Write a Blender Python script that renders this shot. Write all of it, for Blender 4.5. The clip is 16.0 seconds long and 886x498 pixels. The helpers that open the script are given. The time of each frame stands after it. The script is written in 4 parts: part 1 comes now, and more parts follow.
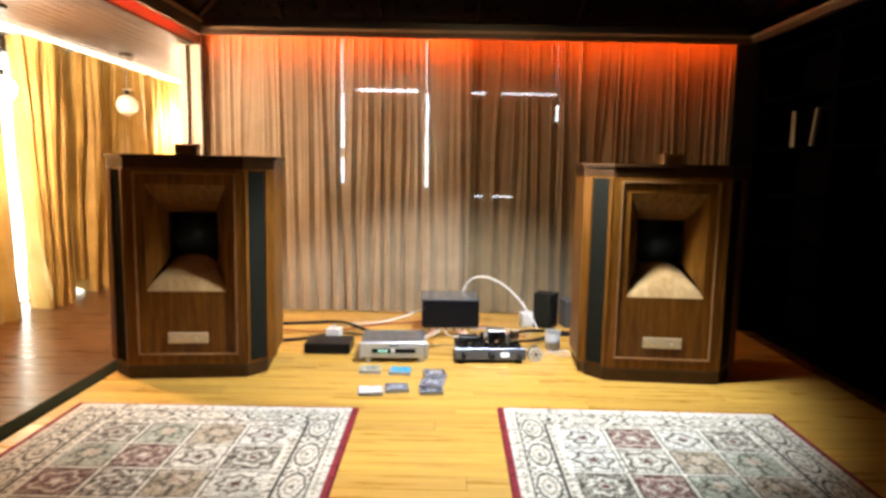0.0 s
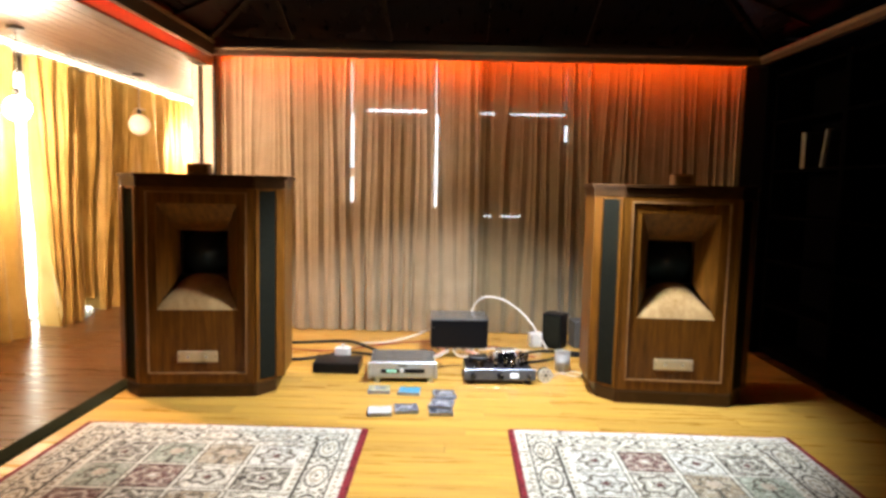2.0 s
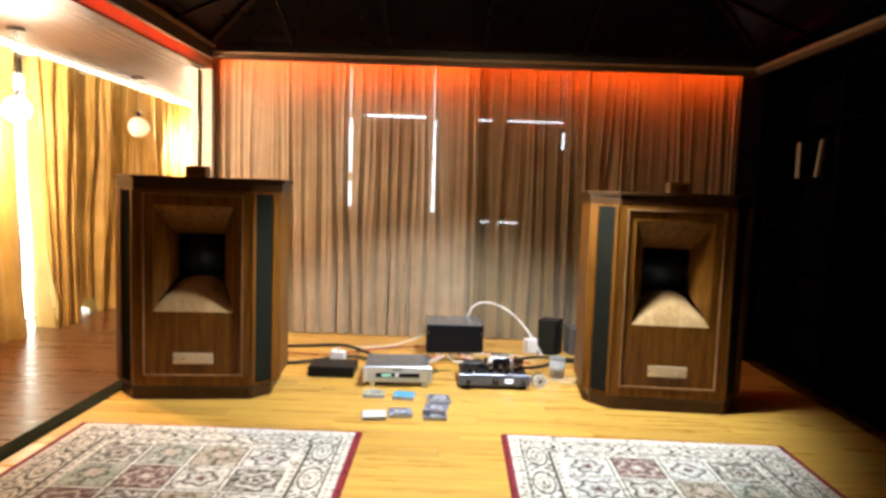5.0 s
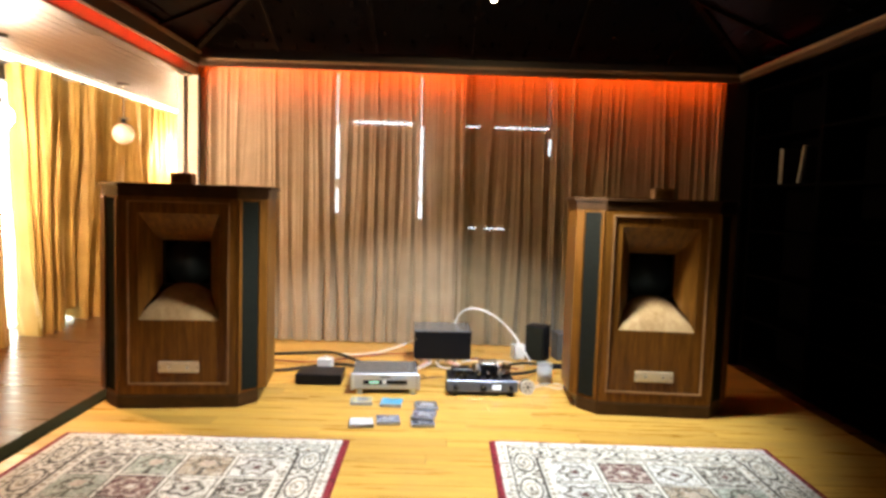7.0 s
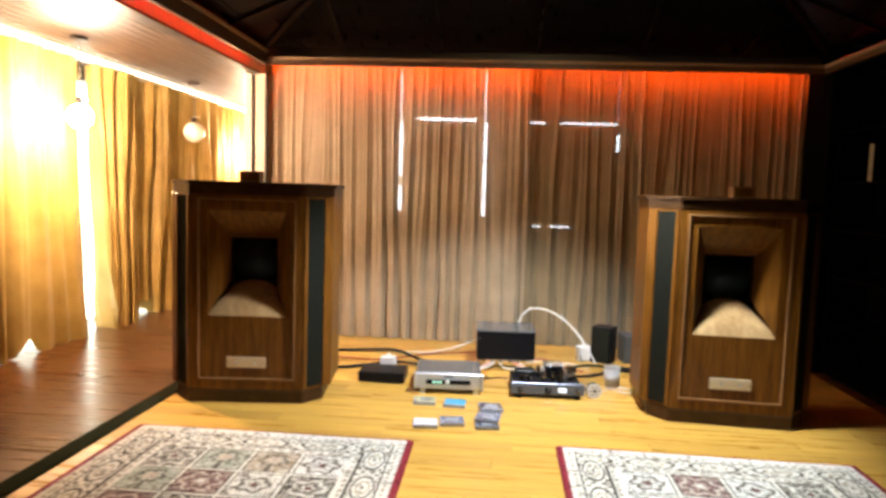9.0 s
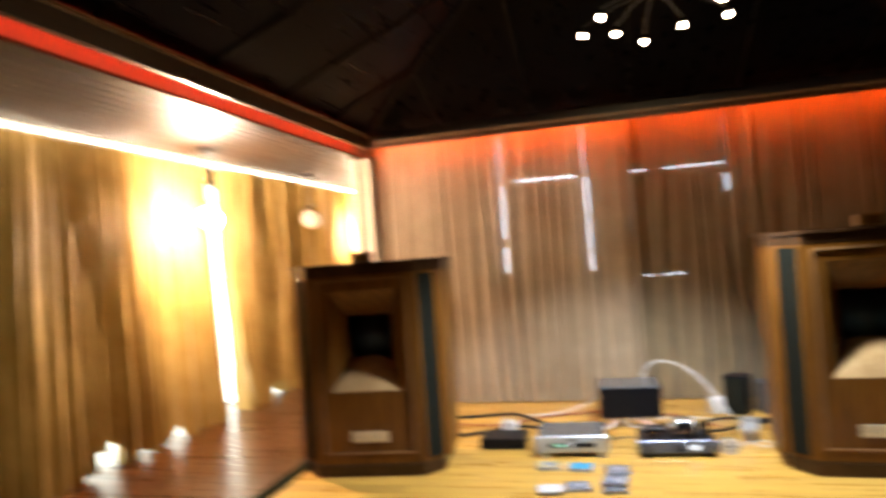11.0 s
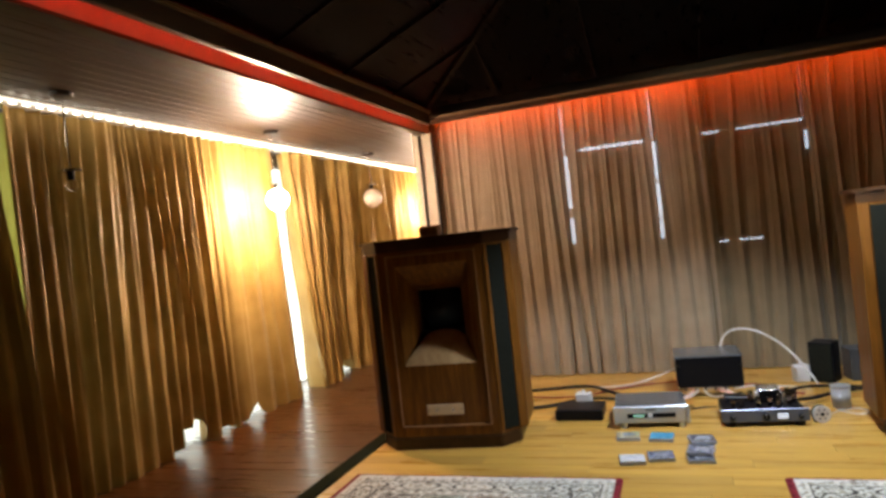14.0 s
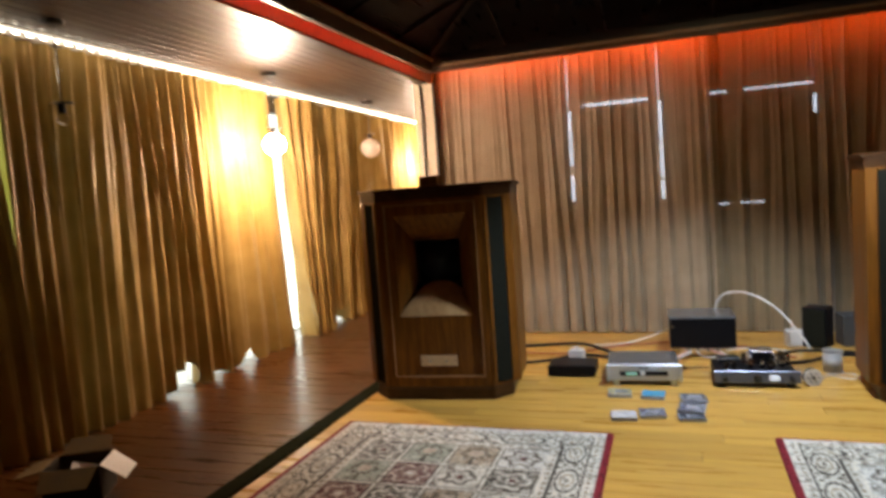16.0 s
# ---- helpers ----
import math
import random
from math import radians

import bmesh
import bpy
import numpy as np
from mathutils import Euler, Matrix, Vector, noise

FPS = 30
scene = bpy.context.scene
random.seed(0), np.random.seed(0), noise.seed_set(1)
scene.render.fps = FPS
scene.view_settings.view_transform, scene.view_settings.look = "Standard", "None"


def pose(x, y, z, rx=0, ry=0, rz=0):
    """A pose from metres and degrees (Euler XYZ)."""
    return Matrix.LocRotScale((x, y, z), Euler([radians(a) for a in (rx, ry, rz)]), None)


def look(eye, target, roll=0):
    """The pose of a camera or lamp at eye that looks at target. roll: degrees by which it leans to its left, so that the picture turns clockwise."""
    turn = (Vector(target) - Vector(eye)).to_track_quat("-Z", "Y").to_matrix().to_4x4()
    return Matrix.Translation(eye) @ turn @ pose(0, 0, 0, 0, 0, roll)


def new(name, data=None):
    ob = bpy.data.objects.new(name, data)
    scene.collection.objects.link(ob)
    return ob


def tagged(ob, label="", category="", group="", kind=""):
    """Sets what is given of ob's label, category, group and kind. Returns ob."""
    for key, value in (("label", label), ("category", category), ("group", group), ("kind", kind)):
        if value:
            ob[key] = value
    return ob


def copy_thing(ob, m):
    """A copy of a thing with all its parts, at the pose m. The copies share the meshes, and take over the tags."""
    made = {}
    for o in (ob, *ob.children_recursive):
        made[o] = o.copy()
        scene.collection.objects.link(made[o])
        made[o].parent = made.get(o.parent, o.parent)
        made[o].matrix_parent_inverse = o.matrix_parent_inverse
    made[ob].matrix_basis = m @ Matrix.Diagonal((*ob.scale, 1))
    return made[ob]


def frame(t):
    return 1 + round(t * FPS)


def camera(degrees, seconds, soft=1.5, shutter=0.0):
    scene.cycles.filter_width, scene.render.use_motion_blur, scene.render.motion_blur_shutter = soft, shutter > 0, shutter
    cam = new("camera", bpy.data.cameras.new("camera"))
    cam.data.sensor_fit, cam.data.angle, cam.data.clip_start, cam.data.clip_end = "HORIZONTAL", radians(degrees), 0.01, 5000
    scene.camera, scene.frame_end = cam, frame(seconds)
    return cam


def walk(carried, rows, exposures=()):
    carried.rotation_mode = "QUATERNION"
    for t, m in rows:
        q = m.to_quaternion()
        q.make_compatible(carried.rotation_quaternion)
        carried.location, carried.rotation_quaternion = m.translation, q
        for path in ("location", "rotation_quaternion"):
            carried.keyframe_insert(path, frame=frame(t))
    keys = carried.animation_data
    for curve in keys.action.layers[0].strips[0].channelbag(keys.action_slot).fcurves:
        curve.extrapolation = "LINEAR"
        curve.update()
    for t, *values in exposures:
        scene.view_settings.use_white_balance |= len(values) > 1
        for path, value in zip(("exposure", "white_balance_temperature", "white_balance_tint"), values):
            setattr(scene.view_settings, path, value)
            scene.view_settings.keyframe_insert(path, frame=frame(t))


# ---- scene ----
cam = camera(67.8, 16.0, 3.2, 0.8)
PATH = [
    (0, (0.241, -0.291, 1.344), (0.232, 1.694, 1.101), 1.1),
    (0.5, (0.243, -0.298, 1.353), (0.23, 1.69, 1.131), 1.2),
    (1, (0.223, -0.282, 1.347), (0.207, 1.708, 1.156), 1.8),
    (1.5, (0.223, -0.311, 1.342), (0.191, 1.68, 1.148), 1.1),
    (2, (0.214, -0.289, 1.348), (0.186, 1.702, 1.162), 1.3),
    (2.5, (0.215, -0.295, 1.349), (0.165, 1.696, 1.161), 0.9),
    (3, (0.231, -0.299, 1.34), (0.205, 1.692, 1.147), 1.2),
    (3.5, (0.224, -0.283, 1.339), (0.179, 1.707, 1.144), 0.3),
    (4, (0.225, -0.281, 1.327), (0.184, 1.708, 1.122), 0.5),
    (4.5, (0.226, -0.307, 1.339), (0.187, 1.684, 1.154), 1.6),
    (7, (0.233, -0.311, 1.349), (0.246, 1.684, 1.2), 1.8),
    (7.5, (0.238, -0.316, 1.344), (0.238, 1.675, 1.161), 1.7),
    (8, (0.23, -0.289, 1.338), (0.214, 1.701, 1.145), 1.2),
    (8.5, (0.207, -0.263, 1.349), (0.148, 1.729, 1.186), 2.8),
    (8.7, (0.18, -0.242, 1.356), (0.075, 1.748, 1.186), 2.6),
    (10.8, (0.267, -0.238, 1.382), (-0.079, 1.732, 1.353), -1.2),
    (11, (0.276, -0.287, 1.404), (-0.233, 1.647, 1.423), -4.2),
    (11.5, (0.242, -0.324, 1.375), (-0.479, 1.539, 1.465), -6.6),
    (12, (0.207, -0.281, 1.372), (-0.425, 1.617, 1.396), -5.1),
    (12.5, (0.178, -0.261, 1.362), (-0.496, 1.622, 1.361), -5.9),
    (13, (0.163, -0.308, 1.364), (-0.484, 1.585, 1.37), -4.4),
    (13.5, (0.171, -0.293, 1.363), (-0.511, 1.587, 1.348), -4.2),
    (14, (0.168, -0.275, 1.36), (-0.503, 1.608, 1.333), -6.2),
    (14.5, (0.151, -0.262, 1.357), (-0.518, 1.623, 1.342), -5.5),
    (15, (0.101, -0.291, 1.352), (-0.621, 1.574, 1.327), -7.3),
    (15.5, (0.144, -0.264, 1.331), (-0.601, 1.591, 1.257), -4.4),
    (16, (0.114, -0.235, 1.322), (-0.547, 1.645, 1.164), -4.1),
]
EXPOSURES = [(0.0, -1.06, 6550, 10), (8.7, -1.06, 6550, 10), (10.8, -1.1, 6350, 10), (11.1, -1.2, 6300, 10), (11.6, -1.55, 6200, 10), (12.2, -2.05, 6100, 10), (16.0, -2.05, 6100, 10)]
walk(cam, [(t, look(eye, target, roll)) for t, eye, target, roll in PATH], EXPOSURES)

# ---- world and lights ----
world = bpy.data.worlds.new("world")
scene.world = world
world.use_nodes = True
wn = world.node_tree
sky = wn.nodes.new("ShaderNodeTexSky")
sky.sky_type = "NISHITA"
sky.sun_disc = False
sky.sun_elevation, sky.sun_rotation = radians(40), radians(120)
wn.links.new(sky.outputs[0], wn.nodes["Background"].inputs[0])
wn.nodes["Background"].inputs[1].default_value = 0.08


def lamp(name, kind, energy, color, place, size=0.05, target=None):
    data = bpy.data.lights.new(name, kind)
    data.energy, data.color = energy, color
    data.shadow_soft_size = size
    ob = new(name, data)
    ob.matrix_world = look(place, target) if target else pose(*place)
    return ob


spot = lamp("chandelier_light", "SPOT", 1400, (0.90, 1.0, 1.14), (0.72, 3.52, 2.52), 0.12, (0.36, 3.97, 0))
spot.data.spot_size, spot.data.spot_blend = radians(95), 0.45


# ---- materials ----
def nodes_of(name):
    m = bpy.data.materials.new(name)
    m.use_nodes = True
    return m, m.node_tree, m.node_tree.nodes["Principled BSDF"]


def ramp_node(nt, fac, stops):
    r = nt.nodes.new("ShaderNodeValToRGB")
    els = r.color_ramp.elements
    while len(els) < len(stops):
        els.new(0.5)
    for e, (p, c) in zip(els, stops):
        e.position, e.color = p, (*c, 1)
    nt.links.new(fac, r.inputs[0])
    return r


def noise_node(nt, vec, scale, detail=4, rough=0.55):
    n = nt.nodes.new("ShaderNodeTexNoise")
    n.inputs["Scale"].default_value = scale
    n.inputs["Detail"].default_value = detail
    n.inputs["Roughness"].default_value = rough
    if vec:
        nt.links.new(vec, n.inputs["Vector"])
    return n


def mapped(nt, scale, random_shift=0.0):
    tc = nt.nodes.new("ShaderNodeTexCoord")
    mp = nt.nodes.new("ShaderNodeMapping")
    mp.inputs["Scale"].default_value = scale
    nt.links.new(tc.outputs["Object"], mp.inputs["Vector"])
    if random_shift:
        oi = nt.nodes.new("ShaderNodeObjectInfo")
        mul = nt.nodes.new("ShaderNodeMath")
        mul.operation = "MULTIPLY"
        mul.inputs[1].default_value = random_shift
        nt.links.new(oi.outputs["Random"], mul.inputs[0])
        nt.links.new(mul.outputs[0], mp.inputs["Location"])
    return mp.outputs[0]


def bump_to(nt, b, height, strength, distance=0.01):
    bp = nt.nodes.new("ShaderNodeBump")
    bp.inputs["Strength"].default_value = strength
    bp.inputs["Distance"].default_value = distance
    nt.links.new(height, bp.inputs["Height"])
    nt.links.new(bp.outputs[0], b.inputs["Normal"])


def plain(name, color, rough=0.5, metal=0.0, vary=0.15, scale=12.0, bump=0.08, coat=0.0):
    """A surface with blotches at two scales and fine relief."""
    m, nt, b = nodes_of(name)
    v = mapped(nt, (1, 1, 1))
    n1, n2 = noise_node(nt, v, scale), noise_node(nt, v, scale * 9)
    mix = nt.nodes.new("ShaderNodeMath")
    mix.operation = "MULTIPLY_ADD"
    nt.links.new(n2.outputs[0], mix.inputs[0])
    mix.inputs[1].default_value = 0.4
    nt.links.new(n1.outputs[0], mix.inputs[2])
    lo = tuple(c * (1 - vary) for c in color)
    hi = tuple(min(1, c * (1 + vary)) for c in color)
    r = ramp_node(nt, mix.outputs[0], [(0.35, lo), (1.0, hi)])
    nt.links.new(r.outputs[0], b.inputs["Base Color"])
    b.inputs["Roughness"].default_value = rough
    b.inputs["Metallic"].default_value = metal
    b.inputs["Coat Weight"].default_value = coat
    rr = ramp_node(nt, n1.outputs[0], [(0.3, (rough * 0.85,) * 3), (0.7, (min(1, rough * 1.15),) * 3)])
    nt.links.new(rr.outputs[0], b.inputs["Roughness"])
    bump_to(nt, b, n2.outputs[0], bump, 0.004)
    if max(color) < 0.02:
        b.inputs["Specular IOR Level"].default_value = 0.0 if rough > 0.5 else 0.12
    return m


def wood(name, dark, light, grain, rough=0.4, shift=7.0, bump=0.06, coat=0.0, tone=0.0):
    """Grained wood; grain: the stretch of the figure along x, y, z. tone: how much pieces differ."""
    m, nt, b = nodes_of(name)
    v = mapped(nt, grain, shift)
    n1 = noise_node(nt, v, 3.0, 6, 0.6)
    n2 = noise_node(nt, v, 14.0, 5, 0.65)
    mix = nt.nodes.new("ShaderNodeMath")
    mix.operation = "MULTIPLY_ADD"
    nt.links.new(n2.outputs[0], mix.inputs[0])
    mix.inputs[1].default_value = 0.55
    nt.links.new(n1.outputs[0], mix.inputs[2])
    mid = tuple((a + c) / 2 for a, c in zip(dark, light))
    r = ramp_node(nt, mix.outputs[0], [(0.45, dark), (0.75, mid), (1.0, light)])
    col = r.outputs[0]
    if tone:
        oi = nt.nodes.new("ShaderNodeObjectInfo")
        hsv = nt.nodes.new("ShaderNodeHueSaturation")
        tr = nt.nodes.new("ShaderNodeMapRange")
        tr.inputs["To Min"].default_value, tr.inputs["To Max"].default_value = 1 - tone, 1 + tone
        nt.links.new(oi.outputs["Random"], tr.inputs["Value"])
        nt.links.new(tr.outputs[0], hsv.inputs["Value"])
        nt.links.new(col, hsv.inputs["Color"])
        col = hsv.outputs[0]
    nt.links.new(col, b.inputs["Base Color"])
    rr = ramp_node(nt, n1.outputs[0], [(0.3, (rough * 0.8,) * 3), (0.7, (min(1, rough * 1.25),) * 3)])
    nt.links.new(rr.outputs[0], b.inputs["Roughness"])
    b.inputs["Coat Weight"].default_value = coat
    b.inputs["Coat Roughness"].default_value = 0.12
    bump_to(nt, b, n2.outputs[0], bump, 0.003)
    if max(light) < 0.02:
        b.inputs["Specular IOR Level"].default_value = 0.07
    return m


def cloth(name, dark, light, clear, through_it, rough=0.6, weave=900.0, sheen=0.3):
    """Curtain fabric: part lets light through, part is open weave."""
    m, nt, b = nodes_of(name)
    v = mapped(nt, (1, 1, 1))
    n1 = noise_node(nt, v, 2.5, 3)
    n2 = noise_node(nt, v, 160.0, 2)
    r = ramp_node(nt, n1.outputs[0], [(0.3, dark), (0.7, light)])
    nt.links.new(r.outputs[0], b.inputs["Base Color"])
    b.inputs["Roughness"].default_value = rough
    b.inputs["Sheen Weight"].default_value = sheen
    bump_to(nt, b, n2.outputs[0], 0.12, 0.002)
    tl = nt.nodes.new("ShaderNodeBsdfTranslucent")
    nt.links.new(r.outputs[0], tl.inputs["Color"])
    mx = nt.nodes.new("ShaderNodeMixShader")
    mx.inputs[0].default_value = through_it
    nt.links.new(b.outputs[0], mx.inputs[1])
    nt.links.new(tl.outputs[0], mx.inputs[2])
    last = mx.outputs[0]
    if clear:
        tp = nt.nodes.new("ShaderNodeBsdfTransparent")
        mx2 = nt.nodes.new("ShaderNodeMixShader")
        mx2.inputs[0].default_value = clear
        nt.links.new(last, mx2.inputs[1])
        nt.links.new(tp.outputs[0], mx2.inputs[2])
        last = mx2.outputs[0]
    nt.links.new(last, nt.nodes["Material Output"].inputs["Surface"])
    return m


def glow(name, color, strength):
    m, nt, b = nodes_of(name)
    b.inputs["Base Color"].default_value = (*color, 1)
    b.inputs["Emission Color"].default_value = (*color, 1)
    b.inputs["Emission Strength"].default_value = strength
    return m


M = dict(
    plank=wood("honey_plank", (0.41, 0.204, 0.031), (0.63, 0.370, 0.070), (0.5, 7, 7), 0.30, 9.0, 0.05, 0.25, 0.14),
    veranda_plank=wood("red_plank", (0.032, 0.0098, 0.0012), (0.080, 0.0265, 0.0036), (0.5, 7, 7), 0.29, 9.0, 0.03, 0.08, 0.16),
    sub=plain("subfloor", (0.06, 0.035, 0.02), 0.8),
    plaster=plain("cream_plaster", (0.55, 0.47, 0.34), 0.7, 0, 0.06, 5, 0.1),
    # near zero, so the darkness of the east side sits in this colour
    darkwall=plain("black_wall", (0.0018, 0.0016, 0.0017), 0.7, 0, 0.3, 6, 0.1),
    northwall=plain("grey_wall", (0.25, 0.22, 0.18), 0.8, 0, 0.1, 5),
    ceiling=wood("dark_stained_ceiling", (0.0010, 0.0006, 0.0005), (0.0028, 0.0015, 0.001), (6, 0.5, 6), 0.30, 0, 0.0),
    veranda_ceiling=wood("veranda_ceiling_wood", (0.015, 0.0062, 0.0016), (0.038, 0.0165, 0.0050), (9, 0.5, 9), 0.46, 0, 0.05, 0.03),
    beam=wood("beam_wood", (0.035, 0.018, 0.009), (0.085, 0.045, 0.022), (2, 2, 12), 0.4, 5),
    beam_trim=wood("beam_trim_wood", (0.15, 0.095, 0.05), (0.26, 0.175, 0.10), (2, 2, 12), 0.35, 5),
    header=plain("header_paint", (0.50, 0.42, 0.34), 0.45, 0, 0.15, 4),
    dark=plain("dark_trim", (0.025, 0.018, 0.013), 0.4, 0, 0.2),
    rail=plain("threshold_metal", (0.0165, 0.0175, 0.0095), 0.6, 0.0, 0.1, 15),
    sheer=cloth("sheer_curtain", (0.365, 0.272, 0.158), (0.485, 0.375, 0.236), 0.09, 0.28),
    # browner cloth, darkened further for the light weakening eastward
    sheer_dimmed=cloth("dimmed_sheer_curtain", (0.222, 0.160, 0.080), (0.310, 0.232, 0.124), 0.09, 0.28),
    gold=cloth("gold_curtain", (0.245, 0.138, 0.017), (0.410, 0.260, 0.062), 0.0, 0.035, 0.62, 900, 0.08),
    lining=cloth("lining_curtain", (0.30, 0.27, 0.05), (0.42, 0.38, 0.09), 0.0, 0.30),
    voile=cloth("voile_curtain", (0.80, 0.80, 0.76), (0.88, 0.88, 0.85), 0.18, 0.78),
    walnut=wood("walnut", (0.034, 0.0112, 0.0012), (0.185, 0.070, 0.0075), (9, 9, 0.7), 0.36, 3, 0.05, 0.15),
    walnut_dark=wood("walnut_edge", (0.015, 0.006, 0.002), (0.055, 0.023, 0.007), (4, 4, 4), 0.34, 3, 0.05, 0.15),
    bead=wood("bead_wood", (0.13, 0.060, 0.020), (0.30, 0.155, 0.058), (4, 4, 4), 0.34, 3, 0.05, 0.15),
    horn_wood_lit=wood("horn_wood_lit", (0.22, 0.122, 0.045), (0.42, 0.265, 0.115), (6, 6, 1.2), 0.33, 3, 0.05, 0.1),
    grille=plain("grille_cloth", (0.0125, 0.0130, 0.0095), 0.9, 0, 0.3, 60, 0.3),
    black=plain("black_metal", (0.007, 0.007, 0.008), 0.34, 0.1, 0.2, 30),
    throat_shade=plain("shade_black", (0.004, 0.004, 0.004), 0.9),
    cone=plain("blue_grey_cone", (0.035, 0.055, 0.065), 0.5, 0, 0.2),
    brass=plain("pale_brass", (0.66, 0.54, 0.33), 0.35, 0.55, 0.1, 20),
    silver=plain("brushed_silver", (0.60, 0.64, 0.67), 0.34, 0.65, 0.08, 20),
    steel_blue=plain("blue_grey_metal", (0.105, 0.122, 0.165), 0.34, 0.4, 0.15, 20),
    chrome=plain("chrome", (0.75, 0.75, 0.75), 0.14, 1.0, 0.05, 20, 0.02),
    white=plain("white_plastic", (0.62, 0.61, 0.57), 0.4, 0, 0.05),
    grey=plain("grey_plastic", (0.055, 0.055, 0.052), 0.5, 0, 0.1),
    cardboard=plain("cardboard", (0.050, 0.034, 0.014), 0.8, 0, 0.1, 8),
    paper=plain("paper", (0.75, 0.72, 0.66), 0.7, 0, 0.05, 6),
    cable_black=plain("black_rubber", (0.012, 0.012, 0.012), 0.5),
    cable_white=plain("white_rubber", (0.62, 0.59, 0.52), 0.45),
    cable_pink=plain("pink_rubber", (0.62, 0.36, 0.30), 0.45),
    cable_red=plain("red_rubber", (0.22, 0.03, 0.02), 0.5),
    display=glow("green_display", (0.45, 1.0, 0.78), 1.6),
    display_white=glow("white_display", (0.85, 0.92, 1.0), 1.5),
    led_red=glow("red_led", (1.0, 0.035, 0.008), 30.0),
    led_red_back=glow("red_led_curtain", (1.0, 0.095, 0.003), 200.0),
    # glow put in for a red reflection in the ceiling corner
    red_reflection=glow("red_reflection_glow", (1.0, 0.02, 0.03), 1.2),
    led_white=glow("warm_led", (1.0, 0.84, 0.60), 7.0),
    led_diode=glow("warm_diode", (1.0, 0.86, 0.64), 75.0),
    bulb_on=glow("lit_globe", (1.0, 0.70, 0.48), 3000.0),
    bulb_dim=glow("dim_globe", (1.0, 0.84, 0.66), 0.10),
    spot_on=glow("lit_halogen", (1.0, 0.72, 0.36), 600.0),
    daylight=glow("daylight_backdrop", (0.80, 0.88, 1.0), 30.0),
    daylight_side=glow("garden_backdrop", (0.96, 1.0, 0.88), 16.0),
)
M["veranda_plank"].node_tree.nodes["Principled BSDF"].inputs["Specular IOR Level"].default_value = 0.35
for key in ("walnut", "walnut_dark", "bead", "horn_wood_lit"):
    M[key].node_tree.nodes["Principled BSDF"].inputs["Specular IOR Level"].default_value = 0.22
    M[key].node_tree.nodes["Principled BSDF"].inputs["Coat Weight"].default_value = 0.04
glass, gnt, gb = nodes_of("clear_glass")
gb.inputs["Transmission Weight"].default_value = 1.0
gb.inputs["Roughness"].default_value = 0.02
gb.inputs["IOR"].default_value = 1.45
M["glass"] = glass
M["frosted"] = plain("frosted_plastic", (0.80, 0.78, 0.72), 0.35, 0, 0.05)
M["frosted"].node_tree.nodes["Principled BSDF"].inputs["Transmission Weight"].default_value = 0.75
M["smoked"] = plain("smoked_panel", (0.10, 0.105, 0.105), 0.22, 0.2, 0.2, 20)


# ---- mesh helpers ----
def mesh_of(name, bm, material, smooth=False):
    me = bpy.data.meshes.new(name)
    bmesh.ops.recalc_face_normals(bm, faces=bm.faces)
    bm.to_mesh(me)
    bm.free()
    me.materials.append(material)
    if smooth:
        me.polygons.foreach_set("use_smooth", [True] * len(me.polygons))
    return me


def part(name, bm, material, parent=None, label="", smooth=False):
    ob = new(name, mesh_of(name, bm, material, smooth))
    if parent:
        ob.parent = parent
    if label:
        tagged(ob, label)
    return ob


def thing(name, label, category, m=None, group="", kind=""):
    ob = new(name)
    ob.empty_display_size = 0.1
    if m is not None:
        ob.matrix_world = m
    return tagged(ob, label, category, group, kind)


def box(x0, x1, y0, y1, z0, z1, bevel=0.0, bm=None, seg=1):
    bm = bm or bmesh.new()
    r = bmesh.ops.create_cube(bm, size=1.0)
    bmesh.ops.scale(bm, vec=(x1 - x0, y1 - y0, z1 - z0), verts=r["verts"])
    bmesh.ops.translate(bm, vec=((x0 + x1) / 2, (y0 + y1) / 2, (z0 + z1) / 2), verts=r["verts"])
    if bevel:
        edges = list({e for v in r["verts"] for e in v.link_edges})
        bmesh.ops.bevel(bm, geom=edges, offset=bevel, segments=seg, affect="EDGES")
    return bm


def tube(r, p0, p1, r2=None, bm=None, n=16):
    """A rod or cone from p0 to p1."""
    bm = bm or bmesh.new()
    p0, p1 = Vector(p0), Vector(p1)
    d = p1 - p0
    m = Matrix.Translation((p0 + p1) / 2) @ d.to_track_quat("Z", "Y").to_matrix().to_4x4()
    bmesh.ops.create_cone(bm, cap_ends=True, segments=n, radius1=r, radius2=r if r2 is None else r2, depth=d.length, matrix=m)
    return bm


def ball(r, c, bm=None, squash=1.0, n=20):
    bm = bm or bmesh.new()
    m = Matrix.Translation(c) @ Matrix.Diagonal((1, 1, squash, 1))
    bmesh.ops.create_uvsphere(bm, u_segments=n, v_segments=n // 2 + 2, radius=r, matrix=m)
    return bm


def prism(outline, z0, z1, skip=(), bm=None, caps=True):
    """An upright prism over a closed outline; sides in skip stay open."""
    bm = bm or bmesh.new()
    lo = [bm.verts.new((x, y, z0)) for x, y in outline]
    hi = [bm.verts.new((x, y, z1)) for x, y in outline]
    k = len(outline)
    for i in range(k):
        if i not in skip:
            bm.faces.new((lo[i], lo[(i + 1) % k], hi[(i + 1) % k], hi[i]))
    if caps:
        bm.faces.new(lo), bm.faces.new(hi)
    return bm


